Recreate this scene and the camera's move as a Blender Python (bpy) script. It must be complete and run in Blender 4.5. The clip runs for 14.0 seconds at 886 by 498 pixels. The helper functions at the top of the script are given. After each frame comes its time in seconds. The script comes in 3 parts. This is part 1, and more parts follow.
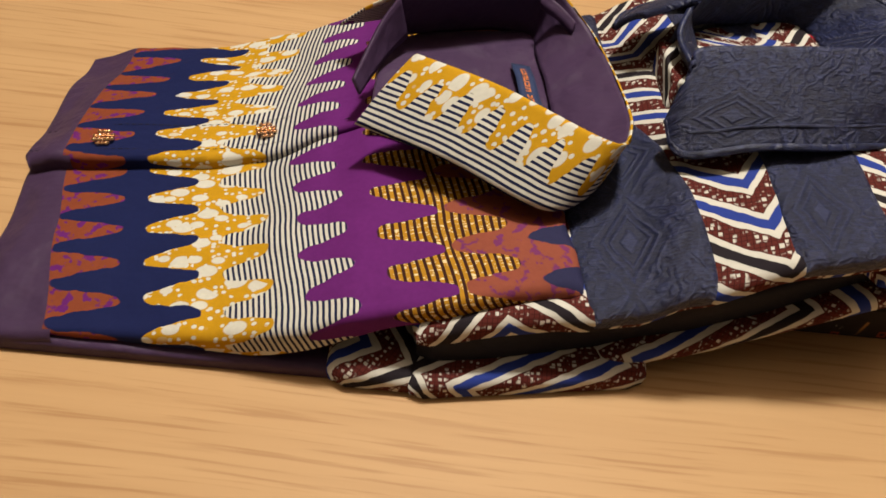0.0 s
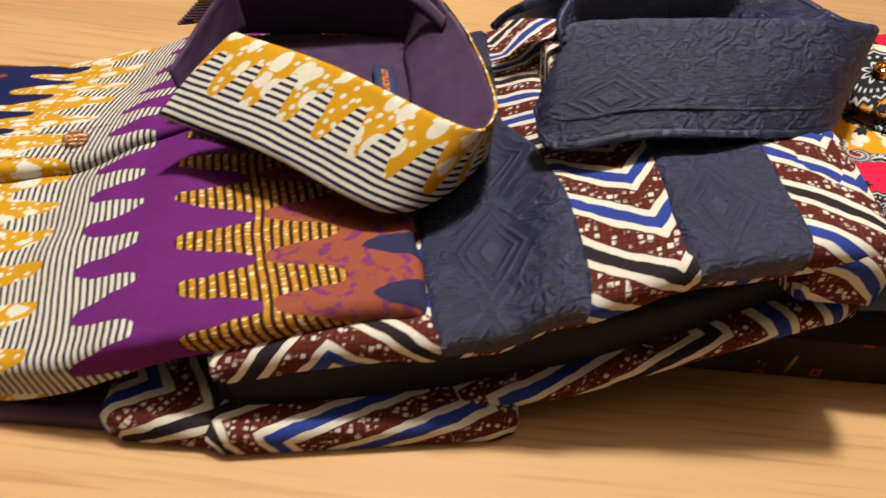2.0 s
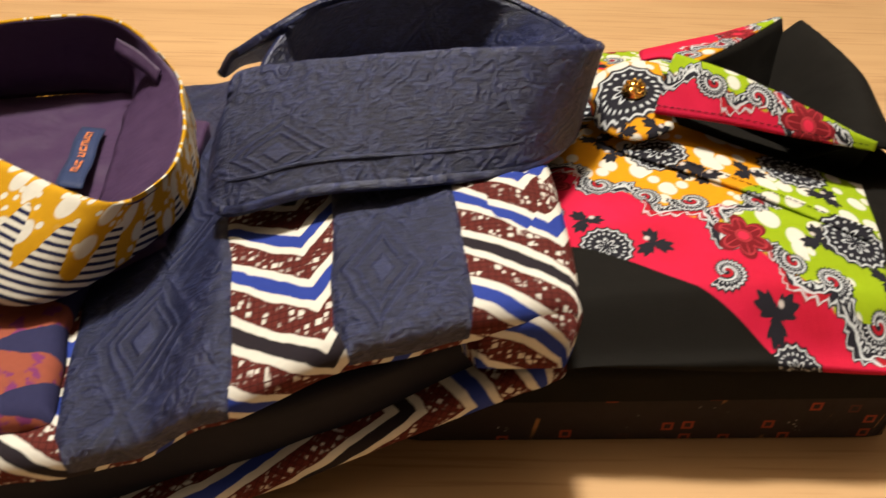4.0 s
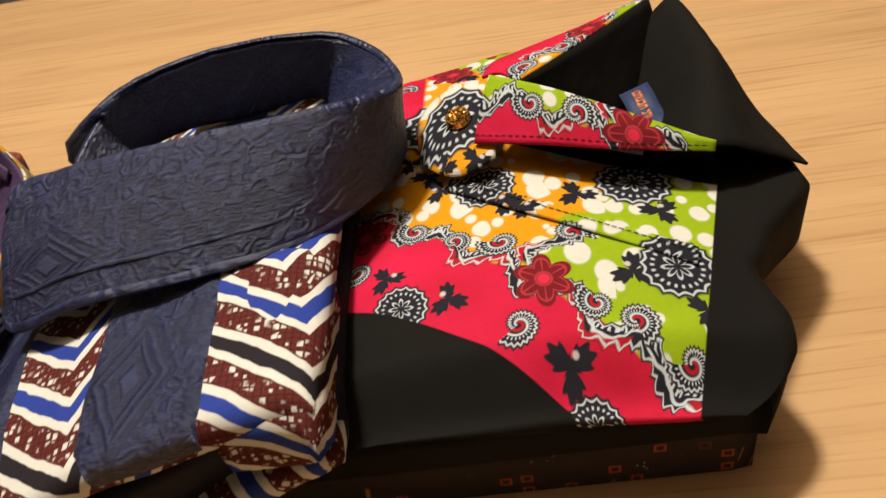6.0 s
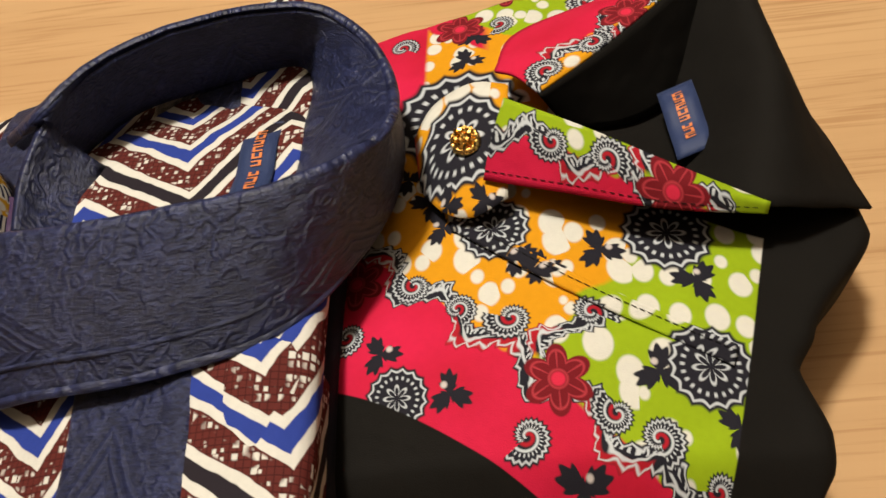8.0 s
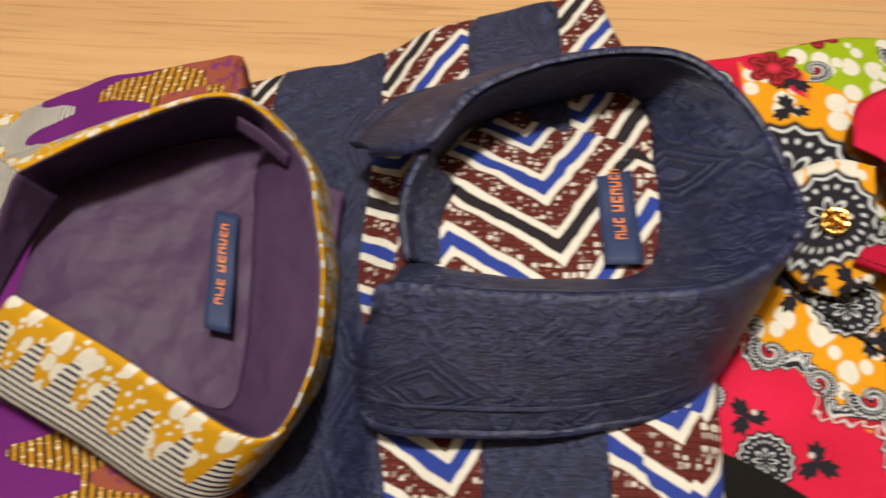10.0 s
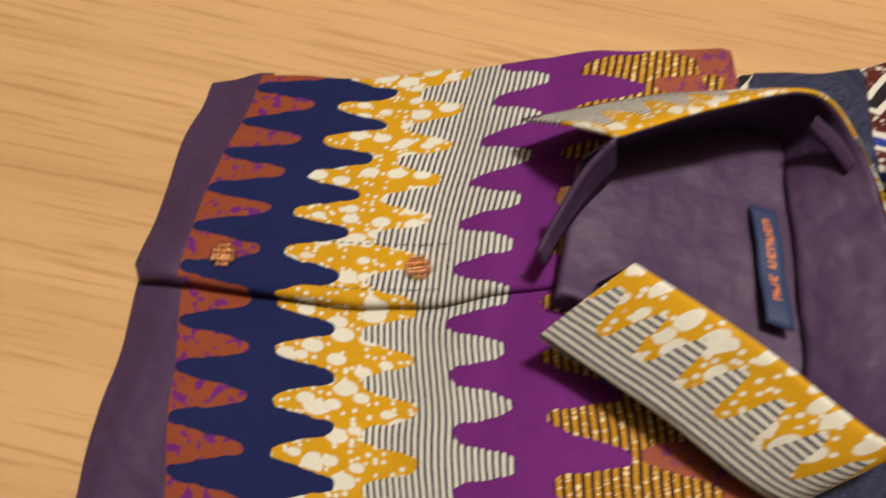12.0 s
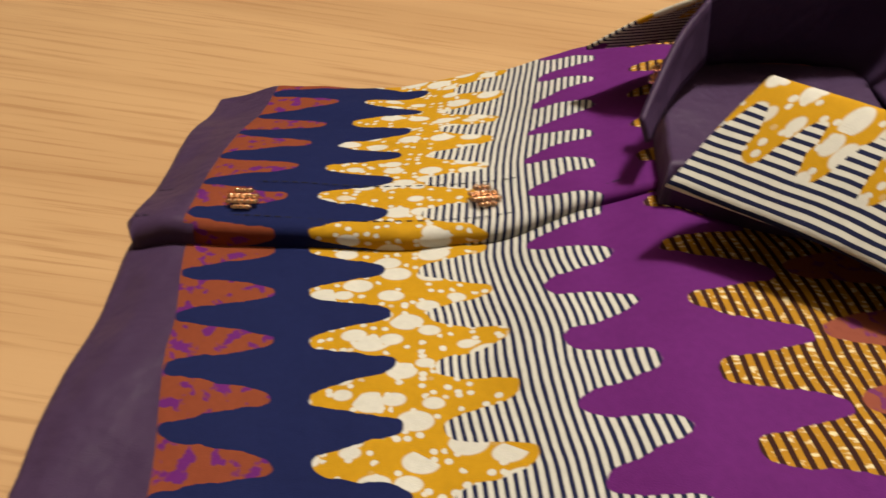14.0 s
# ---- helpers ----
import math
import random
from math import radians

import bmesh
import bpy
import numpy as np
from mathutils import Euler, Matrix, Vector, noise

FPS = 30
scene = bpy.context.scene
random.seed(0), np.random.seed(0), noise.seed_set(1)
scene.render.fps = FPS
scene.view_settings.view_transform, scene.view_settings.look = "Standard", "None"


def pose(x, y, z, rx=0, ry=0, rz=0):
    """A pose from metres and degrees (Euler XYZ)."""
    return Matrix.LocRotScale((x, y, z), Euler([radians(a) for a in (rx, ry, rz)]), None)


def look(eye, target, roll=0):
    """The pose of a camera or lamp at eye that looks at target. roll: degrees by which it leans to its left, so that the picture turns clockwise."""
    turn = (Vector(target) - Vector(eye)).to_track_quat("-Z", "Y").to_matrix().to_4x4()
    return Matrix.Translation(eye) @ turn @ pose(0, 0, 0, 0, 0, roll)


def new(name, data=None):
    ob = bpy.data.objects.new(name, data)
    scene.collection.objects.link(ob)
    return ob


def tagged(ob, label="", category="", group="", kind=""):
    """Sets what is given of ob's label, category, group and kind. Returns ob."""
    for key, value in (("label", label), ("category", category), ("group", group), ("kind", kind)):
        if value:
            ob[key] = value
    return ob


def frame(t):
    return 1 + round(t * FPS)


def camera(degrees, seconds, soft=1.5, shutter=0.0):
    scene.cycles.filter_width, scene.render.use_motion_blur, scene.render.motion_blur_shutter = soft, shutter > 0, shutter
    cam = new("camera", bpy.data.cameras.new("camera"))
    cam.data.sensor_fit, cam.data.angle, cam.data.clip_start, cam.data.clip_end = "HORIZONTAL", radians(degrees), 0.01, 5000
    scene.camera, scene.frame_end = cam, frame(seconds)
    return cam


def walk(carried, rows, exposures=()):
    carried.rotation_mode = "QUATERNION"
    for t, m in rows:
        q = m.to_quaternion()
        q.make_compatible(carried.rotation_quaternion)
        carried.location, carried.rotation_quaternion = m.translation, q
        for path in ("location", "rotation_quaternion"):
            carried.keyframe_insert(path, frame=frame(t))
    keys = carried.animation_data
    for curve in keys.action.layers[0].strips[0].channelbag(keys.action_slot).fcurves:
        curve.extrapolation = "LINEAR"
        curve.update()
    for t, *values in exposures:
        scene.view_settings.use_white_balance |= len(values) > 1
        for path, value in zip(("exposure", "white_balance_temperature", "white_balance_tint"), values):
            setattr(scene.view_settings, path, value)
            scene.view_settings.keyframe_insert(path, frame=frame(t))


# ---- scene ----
cam = camera(58.0, 14.0, shutter=0.5)
PATH = [
    (0, (0.033, 0.011, 0.345), (0.066, 1.368, -1.123), 6.5),
    (0.5, (0.032, 0.015, 0.32), (0.073, 1.464, -1.059), 7.0),
    (1, (0.053, 0.023, 0.301), (0.084, 1.517, -1.028), 6.9),
    (1.5, (0.08, 0.024, 0.276), (0.154, 1.546, -1.019), 7.8),
    (2, (0.103, 0.044, 0.266), (0.166, 1.578, -1.016), 6.6),
    (2.5, (0.132, 0.061, 0.261), (0.194, 1.616, -0.994), 4.9),
    (3, (0.162, 0.068, 0.259), (0.241, 1.633, -0.984), 4.1),
    (3.5, (0.192, 0.078, 0.259), (0.283, 1.643, -0.984), 3.4),
    (4, (0.222, 0.086, 0.263), (0.323, 1.655, -0.974), 2.5),
    (4.2, (0.232, 0.09, 0.268), (0.345, 1.647, -0.983), 2.5),
    (6.3, (0.359, 0.132, 0.278), (0.096, 1.628, -1.023), -15.2),
    (6.5, (0.363, 0.143, 0.277), (0.073, 1.617, -1.042), -16.3),
    (7, (0.37, 0.174, 0.287), (0.057, 1.514, -1.166), -17.8),
    (7.2, (0.369, 0.185, 0.291), (0.059, 1.479, -1.203), -17.8),
    (9.3, (0.277, 0.259, 0.364), (0.108, 1.135, -1.425), -9.7),
    (9.5, (0.257, 0.262, 0.37), (0.093, 1.124, -1.427), -8.7),
    (10, (0.205, 0.269, 0.382), (0.029, 1.083, -1.436), -8.5),
    (10.5, (0.141, 0.266, 0.387), (-0.03, 1.058, -1.442), -6.7),
    (11, (0.08, 0.262, 0.395), (-0.083, 1.02, -1.449), -4.8),
    (11.5, (0.019, 0.251, 0.396), (-0.139, 1.067, -1.423), -1.0),
    (12, (-0.032, 0.231, 0.382), (-0.18, 1.051, -1.436), 2.0),
    (12.5, (-0.058, 0.189, 0.342), (-0.234, 1.164, -1.395), 2.3),
    (13, (-0.07, 0.162, 0.314), (-0.259, 1.364, -1.273), 2.0),
    (13.5, (-0.079, 0.139, 0.264), (-0.246, 1.505, -1.187), 3.6),
    (14, (-0.065, 0.126, 0.228), (-0.177, 1.625, -1.091), 4.7),
]
EXPOSURES = [(0.0, -0.31), (2.0, -0.02), (4.0, 0.13), (7.0, -0.20), (9.5, -0.26), (11.0, -0.14), (12.5, -0.42), (14.0, -0.32)]
walk(cam, [(t, look(eye, target, roll)) for t, eye, target, roll in PATH], EXPOSURES)

import functools

# ---- world, lamp ----
world = bpy.data.worlds.new("world")
scene.world = world
world.use_nodes = True
world.node_tree.nodes["Background"].inputs[0].default_value = (1.0, 0.82, 0.62, 1)
world.node_tree.nodes["Background"].inputs[1].default_value = 0.01

lamp_data = bpy.data.lights.new("ceiling_lamp", "POINT")
lamp_data.energy = 120.0
lamp_data.shadow_soft_size = 0.07
lamp_data.color = (1.0, 0.945, 0.83)
new("ceiling_lamp", lamp_data).matrix_world = pose(0.13, 0.52, 1.42)


# ---- node arithmetic ----
class Val:
    """A socket of a material, with arithmetic."""

    def __init__(self, tree, sock):
        self.t, self.s = tree, sock

    def op(self, kind, *others, clamp=False):
        n = self.t.nodes.new("ShaderNodeMath")
        n.operation, n.use_clamp = kind, clamp
        for k, o in enumerate((self, *others)):
            if isinstance(o, Val):
                self.t.links.new(o.s, n.inputs[k])
            else:
                n.inputs[k].default_value = o
        return Val(self.t, n.outputs[0])

    def __add__(self, o): return self.op("ADD", o)
    def __radd__(self, o): return self + o
    def __sub__(self, o): return self.op("SUBTRACT", o)
    def __rsub__(self, o): return self.op("MULTIPLY_ADD", -1.0, o)
    def __mul__(self, o): return self.op("MULTIPLY", o)
    def __rmul__(self, o): return self * o
    def __truediv__(self, o): return self.op("DIVIDE", o)
    def cos(self): return self.op("COSINE")
    def sin(self): return self.op("SINE")
    def abs(self): return self.op("ABSOLUTE")
    def frac(self): return self.op("FRACT")
    def floor(self): return self.op("FLOOR")
    def sqrt(self): return self.op("SQRT")
    def min(self, o): return self.op("MINIMUM", o)
    def max(self, o): return self.op("MAXIMUM", o)
    def atan2(self, o): return self.op("ARCTAN2", o)
    def lt(self, edge, soft=0.0004):
        """1 where the value is below edge, with a soft edge."""
        k = 0.5 / soft
        if isinstance(edge, Val):
            return (self - edge).op("MULTIPLY_ADD", -k, 0.5, clamp=True)
        return self.op("MULTIPLY_ADD", -k, edge * k + 0.5, clamp=True)
    def gt(self, edge, soft=0.0004):
        k = 0.5 / soft
        if isinstance(edge, Val):
            return (self - edge).op("MULTIPLY_ADD", k, 0.5, clamp=True)
        return self.op("MULTIPLY_ADD", k, 0.5 - edge * k, clamp=True)



class Mat:
    """A node material that is written as formulas of the cloth's own coordinates u, v in metres."""

    def __init__(self, name, rough=0.8, sheen=0.0, spec=0.3, coords="UV"):
        self.m = bpy.data.materials.new(name)
        self.m.use_nodes = True
        self.t = self.m.node_tree
        self.b = self.t.nodes["Principled BSDF"]
        self.b.inputs["Roughness"].default_value = rough
        self.b.inputs["Specular IOR Level"].default_value = spec
        self.b.inputs["Sheen Weight"].default_value = sheen
        self.b.inputs["Sheen Roughness"].default_value = 0.4
        tc = self.t.nodes.new("ShaderNodeTexCoord")
        self.co = tc.outputs[coords]
        sep = self.t.nodes.new("ShaderNodeSeparateXYZ")
        self.t.links.new(self.co, sep.inputs[0])
        self.u, self.v, self.w = (Val(self.t, o) for o in sep.outputs)

    def vec(self, x, y, z=0.0):
        n = self.t.nodes.new("ShaderNodeCombineXYZ")
        for k, o in enumerate((x, y, z)):
            if isinstance(o, Val):
                self.t.links.new(o.s, n.inputs[k])
            else:
                n.inputs[k].default_value = o
        return n.outputs[0]

    def noise(self, scale, sx=1.0, sy=1.0, detail=3.0, rough=0.5, dx=0.0):
        n = self.t.nodes.new("ShaderNodeTexNoise")
        n.inputs["Scale"].default_value, n.inputs["Detail"].default_value = scale, detail
        n.inputs["Roughness"].default_value = rough
        self.t.links.new(self.vec(self.u * sx + dx, self.v * sy, self.w), n.inputs["Vector"])
        return Val(self.t, n.outputs[0])

    def cells(self, scale, sx=1.0, sy=1.0, rnd=1.0, dx=0.0, feature="F1", metric="EUCLIDEAN"):
        """Distance to the nearest cell point, and a random value of that cell."""
        n = self.t.nodes.new("ShaderNodeTexVoronoi")
        n.voronoi_dimensions, n.feature = "2D", feature
        if feature == "F1":
            n.distance = metric
        n.inputs["Scale"].default_value, n.inputs["Randomness"].default_value = scale, rnd
        self.t.links.new(self.vec(self.u * sx + dx, self.v * sy), n.inputs["Vector"])
        d = Val(self.t, n.outputs["Distance"])
        if feature != "F1":
            return d, None
        sep = self.t.nodes.new("ShaderNodeSeparateColor")
        self.t.links.new(n.outputs["Color"], sep.inputs[0])
        return d, Val(self.t, sep.outputs[0])

    def mix(self, a, b, f):
        n = self.t.nodes.new("ShaderNodeMix")
        n.data_type = "RGBA"
        for k, o in ((6, a), (7, b)):
            if isinstance(o, tuple):
                n.inputs[k].default_value = (*o, 1)
            else:
                self.t.links.new(o, n.inputs[k])
        if isinstance(f, Val):
            self.t.links.new(f.s, n.inputs[0])
        else:
            n.inputs[0].default_value = f
        return n.outputs[2]

    def bump(self, h, dist=0.001, strength=1.0):
        n = self.t.nodes.new("ShaderNodeBump")
        n.inputs["Distance"].default_value, n.inputs["Strength"].default_value = dist, strength
        self.t.links.new(h.s, n.inputs["Height"])
        last = self.b.inputs["Normal"]
        if last.is_linked:
            self.t.links.new(last.links[0].from_socket, n.inputs["Normal"])
        self.t.links.new(n.outputs[0], last)

    def colour(self, c):
        if isinstance(c, tuple):
            self.b.inputs["Base Color"].default_value = (*c, 1)
        else:
            self.t.links.new(c, self.b.inputs["Base Color"])
        return self.m

    def weave(self, amount=0.00008):
        """Fine threads both ways, and gentle creases."""
        self.bump(self.noise(2200.0, detail=2.0), amount * 2.0)
        self.bump(self.noise(28.0, detail=2.0) + self.noise(90.0, detail=2.0) * 0.25, 0.004, 0.6)

    def worn(self, c, amount=0.25, scale=400.0):
        """Uneven dye: the colour a little lighter and darker, at two scales."""
        f = self.noise(scale, detail=4.0) * 0.6 + self.noise(35.0, detail=2.0) * 0.4
        n = self.t.nodes.new("ShaderNodeHueSaturation")
        self.t.links.new(((f - 0.5) * (2.0 * amount) + 1.0).s, n.inputs["Value"])
        if isinstance(c, tuple):
            n.inputs["Color"].default_value = (*c, 1)
        else:
            self.t.links.new(c, n.inputs["Color"])
        return n.outputs[0]


PERIOD = 0.0235
CREAM = (0.52, 0.50, 0.44)
NAVY = (0.009, 0.013, 0.060)
OCHRE = (0.43, 0.225, 0.009)
RUST = (0.19, 0.045, 0.020)
VIOLET = (0.105, 0.014, 0.125)
DARK = (0.014, 0.010, 0.012)


def print_flames(name="flame_wax_print", period=PERIOD, bubble=115.0, tooth=0.0135):
    """Wax print with rows of flame teeth: rust, navy, ochre with bubbles, striped, violet, gold stripes, rust."""
    m = Mat(name, 0.8, 0.0, 0.08)
    wob = (m.noise(120.0, detail=2.0) - 0.5) * 0.004
    u, v = m.u + wob, m.v + (m.noise(90.0, detail=2.0, dx=3.0) - 0.5) * 0.004
    def wave(mid, amp, phase=0.0, stretch=1.0):
        a = (v - phase) * (2 * math.pi / (period * stretch))
        return (a.cos() - (a * 3.0).cos() * 0.09) * (amp * 1.04) + mid
    stripe = (m.u * (2 * math.pi / 0.0029) + (m.noise(60.0) - 0.5) * 2.5).sin()
    gold_stripe = (m.u * (2 * math.pi / 0.0039) + (m.noise(60.0) - 0.5) * 2.0).sin()
    d, r = m.cells(bubble, 0.62, 1.0)
    d2, r2 = m.cells(330.0, 0.8, 1.0, dx=5.0)
    big = (d - r * 0.32 - 0.14).lt(0.0, 0.03) * r.gt(0.25, 0.02)
    small = (d2 - r2 * 0.25 - 0.12).lt(0.0, 0.04) * r2.gt(0.60, 0.02)
    bubbles = big.max(small)
    blot = m.noise(170.0, detail=2.0, dx=9.0).gt(0.575, 0.03)
    rust = m.mix(RUST, VIOLET, blot)
    navy = NAVY
    ochre = m.mix(OCHRE, CREAM, bubbles)
    lines = m.mix(CREAM, (0.012, 0.014, 0.045), stripe.gt(0.12, 0.25))
    flecks = (m.noise(520.0, 0.5, 1.6, detail=2.0, dx=2.0)).gt(0.60, 0.04)
    gold = m.mix(m.mix((0.36, 0.175, 0.014), (0.66, 0.55, 0.33), flecks), (0.035, 0.012, 0.008), gold_stripe.gt(0.15, 0.25))
    pool_d = ((v - 0.012) * (2 * math.pi / (period * 1.12))).cos() * 0.016
    pool = (m.u - 0.263 + (m.noise(60.0) - 0.5) * 0.006).gt(pool_d * -1.0, 0.0004)
    out = m.mix(rust, navy, u.gt(wave(0.0180, 0.019)))
    out = m.mix(out, ochre, u.gt(wave(0.0635, -0.0155)))
    out = m.mix(out, lines, u.gt(wave(0.1035, tooth, -0.002)))
    out = m.mix(out, VIOLET, u.gt(wave(0.1445, 0.0140, 0.0005, 1.06)))
    out = m.mix(out, gold, u.gt(wave(0.188, -0.0172, -0.0055, 1.11)))
    out = m.mix(out, m.mix((0.215, 0.058, 0.036), VIOLET, blot * 0.7), u.gt(wave(0.2235, 0.0160, -0.004, 1.12)))
    out = m.mix(out, (0.022, 0.022, 0.06), pool)
    m.weave()
    return m.colour(m.worn(out, 0.18))


def print_zigzag():
    """Maroon wax print with nested right-angled zigzags in white, blue and black, and white crackle dots."""
    m = Mat("zigzag_wax_print", 0.8, 0.0, 0.08)
    ang = 0.245
    p = m.u * math.cos(ang) + m.v * math.sin(ang) + (m.noise(70.0, detail=2.0) - 0.5) * 0.004
    q = m.v * math.cos(ang) - m.u * math.sin(ang) + (m.noise(70.0, detail=2.0, dx=4.0) - 0.5) * 0.004
    arm = (((p - 0.214) * (1.0 / 0.084)).frac() - 0.5).abs() * 0.084
    w = (q - arm - 0.1925) * (1.0 / 0.0287)
    row = w.floor()
    black_row = (row * 0.3333 + 0.1).frac().lt(0.3, 0.01)
    w = w.frac() * 28.7
    white = (w - 2.4).abs().lt(2.2, 0.25).max((w - 14.0).abs().lt(2.2, 0.25))
    core = (w - 8.2).abs().lt(4.2, 0.25)
    d, r = m.cells(330.0, 1.0, 0.85, rnd=0.55, metric="CHEBYCHEV")
    clump = m.noise(170.0, detail=1.0, dx=7.0).gt(0.52, 0.05)
    dots = (d - r * 0.24 - 0.14).lt(0.0, 0.06) * clump * (w - 22.4).abs().lt(5.2, 0.6)
    net = (m.u * 2600.0).sin().max((m.v * 2600.0).sin()).gt(0.9, 0.1)
    cream = (0.52, 0.50, 0.45)
    out = m.mix(m.mix((0.085, 0.017, 0.014), (0.038, 0.008, 0.007), net), cream, dots)
    out = m.mix(out, m.mix((0.022, 0.040, 0.22), (0.018, 0.014, 0.018), black_row), core)
    out = m.mix(out, cream, white)
    m.weave()
    return m.colour(m.worn(out, 0.15))


def brocade(name="navy_brocade", centre=(0.132, 0.290), half=(0.013, 0.024), pitch=(0.083, 0.062)):
    """Navy brocade: nested diamonds on a lattice, scrolls between them, and silky cross threads."""
    m = Mat(name, 0.42, 0.0, 0.42)
    bend = (m.noise(60.0, detail=2.0) - 0.5) * 0.004
    au = (((m.u - centre[0] + bend) * (1 / pitch[0]) + 0.5).frac() - 0.5).abs() * (pitch[0] / half[0])
    av = (((m.v - centre[1] + bend) * (1 / pitch[1]) + 0.5).frac() - 0.5).abs() * (pitch[1] / half[1])
    dia = au + av
    lines = (dia - 1.0).abs().lt(0.06, 0.06) + (dia - 0.70).abs().lt(0.05, 0.05) + (dia - 1.45).abs().lt(0.05, 0.06) * 0.5 + dia.lt(0.32, 0.05)
    outside = dia.gt(1.35, 0.2)
    warp = (m.noise(75.0, detail=2.0, dx=8.0) - 0.5) * 9.0
    fans = ((m.u * 420.0 + warp).sin() * (m.v * 380.0 + warp * 1.3).sin()).gt(0.15, 0.25)
    rings = ((m.noise(105.0, detail=1.5, dx=2.0) * 40.0).sin() * 0.5 + 0.5) * m.noise(45.0, detail=1.0, dx=6.0).gt(0.47, 0.08)
    scroll = (rings * 0.7 + fans * 0.45) * outside
    thread = m.noise(640.0, 0.42, 1.5, detail=4.0, rough=0.75)
    m.bump(m.noise(26.0, detail=2.0) + m.noise(75.0, detail=2.0) * 0.25, 0.005, 0.6)
    m.bump(scroll * 0.5 + lines * 0.45, 0.0014, 1.0)
    m.bump(thread, 0.0009, 1.0)
    # glints of threads and raised motif, painted into the colour as lighter navy
    glint = (thread - 0.52) * 2.4 + (scroll + lines) * 0.34
    c = m.mix((0.0036, 0.0052, 0.022), (0.046, 0.056, 0.150), (glint * 0.8 + 0.15).op("MULTIPLY", 1.0, clamp=True))
    m.t.links.new((0.42 - glint * 0.12).op("MAXIMUM", 0.24).s, m.b.inputs["Roughness"])
    return m.colour(c)


def print_garden(name="garden_wax_print", panels=True, split=0.032):
    """Red, yellow and green wax print with medallions, dark leaves, flowers and scrolled vines; black side panels."""
    m = Mat(name, 0.8, 0.0, 0.08)
    wu = m.u + (m.noise(75.0, detail=2.0) - 0.5) * 0.010
    wv = m.v + (m.noise(75.0, detail=2.0, dx=4.0) - 0.5) * 0.010
    d = wu * 0.67 + wv * 0.74
    e = wu * 0.74 - wv * 0.67
    cell, rr = m.cells(95.0, 1.0, 0.8)
    drops = (cell - rr * 0.36 - 0.13).lt(0.0, 0.04)
    red = m.mix((0.50, 0.013, 0.052), (0.38, 0.009, 0.028), m.noise(25.0).gt(0.5, 0.2))
    yellow = m.mix((0.52, 0.225, 0.007), CREAM, drops)
    green = m.mix((0.22, 0.31, 0.008), CREAM, drops)
    out = m.mix(red, m.mix(yellow, green, e.gt(split, 0.001)), d.gt(0.478, 0.0006))
    out = m.mix(out, red, d.gt(0.588, 0.0006) * m.u.lt(0.335, 0.002))
    out = m.mix(out, red, d.gt(0.525, 0.0006) * m.u.lt(0.308, 0.001))
    out = m.mix(out, green, d.gt(0.602, 0.0006) * m.u.gt(0.318, 0.001))
    black, white, wine = (0.014, 0.013, 0.018), (0.42, 0.44, 0.46), (0.13, 0.008, 0.012)

    def vine(dist, along, out):
        saw = ((along * (1 / 0.0042)).frac() - 0.5).abs() * 0.0040
        swing = (along * (2 * math.pi / 0.030)).sin() * 0.0045
        x = (dist + swing)
        body = (x.abs() - saw).lt(0.0034, 0.0003)
        rim = (x.abs() - saw - 0.0022).abs().lt(0.0004, 0.0003)
        curl = (x - (along * (2 * math.pi / 0.015)).sin() * 0.0016).abs().lt(0.0006, 0.0003)
        teeth = ((along * (1 / 0.0018)).frac() - 0.5).abs().lt(0.22, 0.06) * (x - 0.0018).abs().lt(0.0010, 0.0002)
        out = m.mix(out, black, body)
        out = m.mix(out, (0.30, 0.010, 0.018), body * x.lt(-0.001, 0.0004) * (along * (2 * math.pi / 0.052)).sin().gt(0.0, 0.1))
        return m.mix(out, white, body * rim.max(curl).max(teeth))

    out = vine(d - 0.478, e, out)
    out = m.mix(out, vine(e - 0.034, d, out), d.gt(0.482, 0.001) * d.lt(0.510, 0.001))

    def polar(cx, cy):
        a, b = m.u - cx, m.v - cy
        return (a * a + b * b).sqrt(), a.atan2(b)

    def leaves(out, cx, cy, turn, size):
        rad, ang = polar(cx, cy)
        lobe = ((ang + turn) * 1.5).cos().abs()
        edge = (lobe * 0.75 + (ang * 15.0).cos() * 0.10 + 0.18) * size
        out = m.mix(out, black, rad.lt(edge, 0.0004))
        dot = polar(cx + 0.0035 * math.cos(turn), cy + 0.0035 * math.sin(turn))[0]
        return m.mix(out, (0.45, 0.40, 0.38), dot.lt(0.0011, 0.0004))

    def medallion(out, cx, cy, size):
        rad, ang = polar(cx, cy)
        scal = (ang * 8.0).cos().abs() * 0.10
        n = rad * (1.0 / size) + scal
        out = m.mix(out, black, n.lt(1.08, 0.04))
        dots = (ang * 22.0).cos().gt(0.3, 0.3) * (rad * (1.0 / size) - 0.66).abs().lt(0.05, 0.03)
        star = ((ang * 4.0).cos().abs() * 0.28 + 0.12)
        star_line = (rad * (1.0 / size) - star).abs().lt(0.045, 0.03)
        ring = (n - 0.95).abs().lt(0.035, 0.02)
        return m.mix(out, white, dots.max(ring).max(star_line) * n.lt(1.05, 0.02))

    def flower(out, cx, cy, size):
        rad, ang = polar(cx, cy)
        pet = (ang * 3.0).cos().abs()
        edge = pet * 0.42 + 0.62
        n = rad * (1.0 / size)
        out = m.mix(out, wine, n.lt(edge, 0.03))
        line = (n - edge * 0.80).abs().lt(0.035, 0.03).max((n - 0.26).abs().lt(0.03, 0.03))
        line = line.max((ang * 3.0).sin().abs().lt(0.10, 0.08) * n.lt(0.85, 0.05) * n.gt(0.3, 0.05))
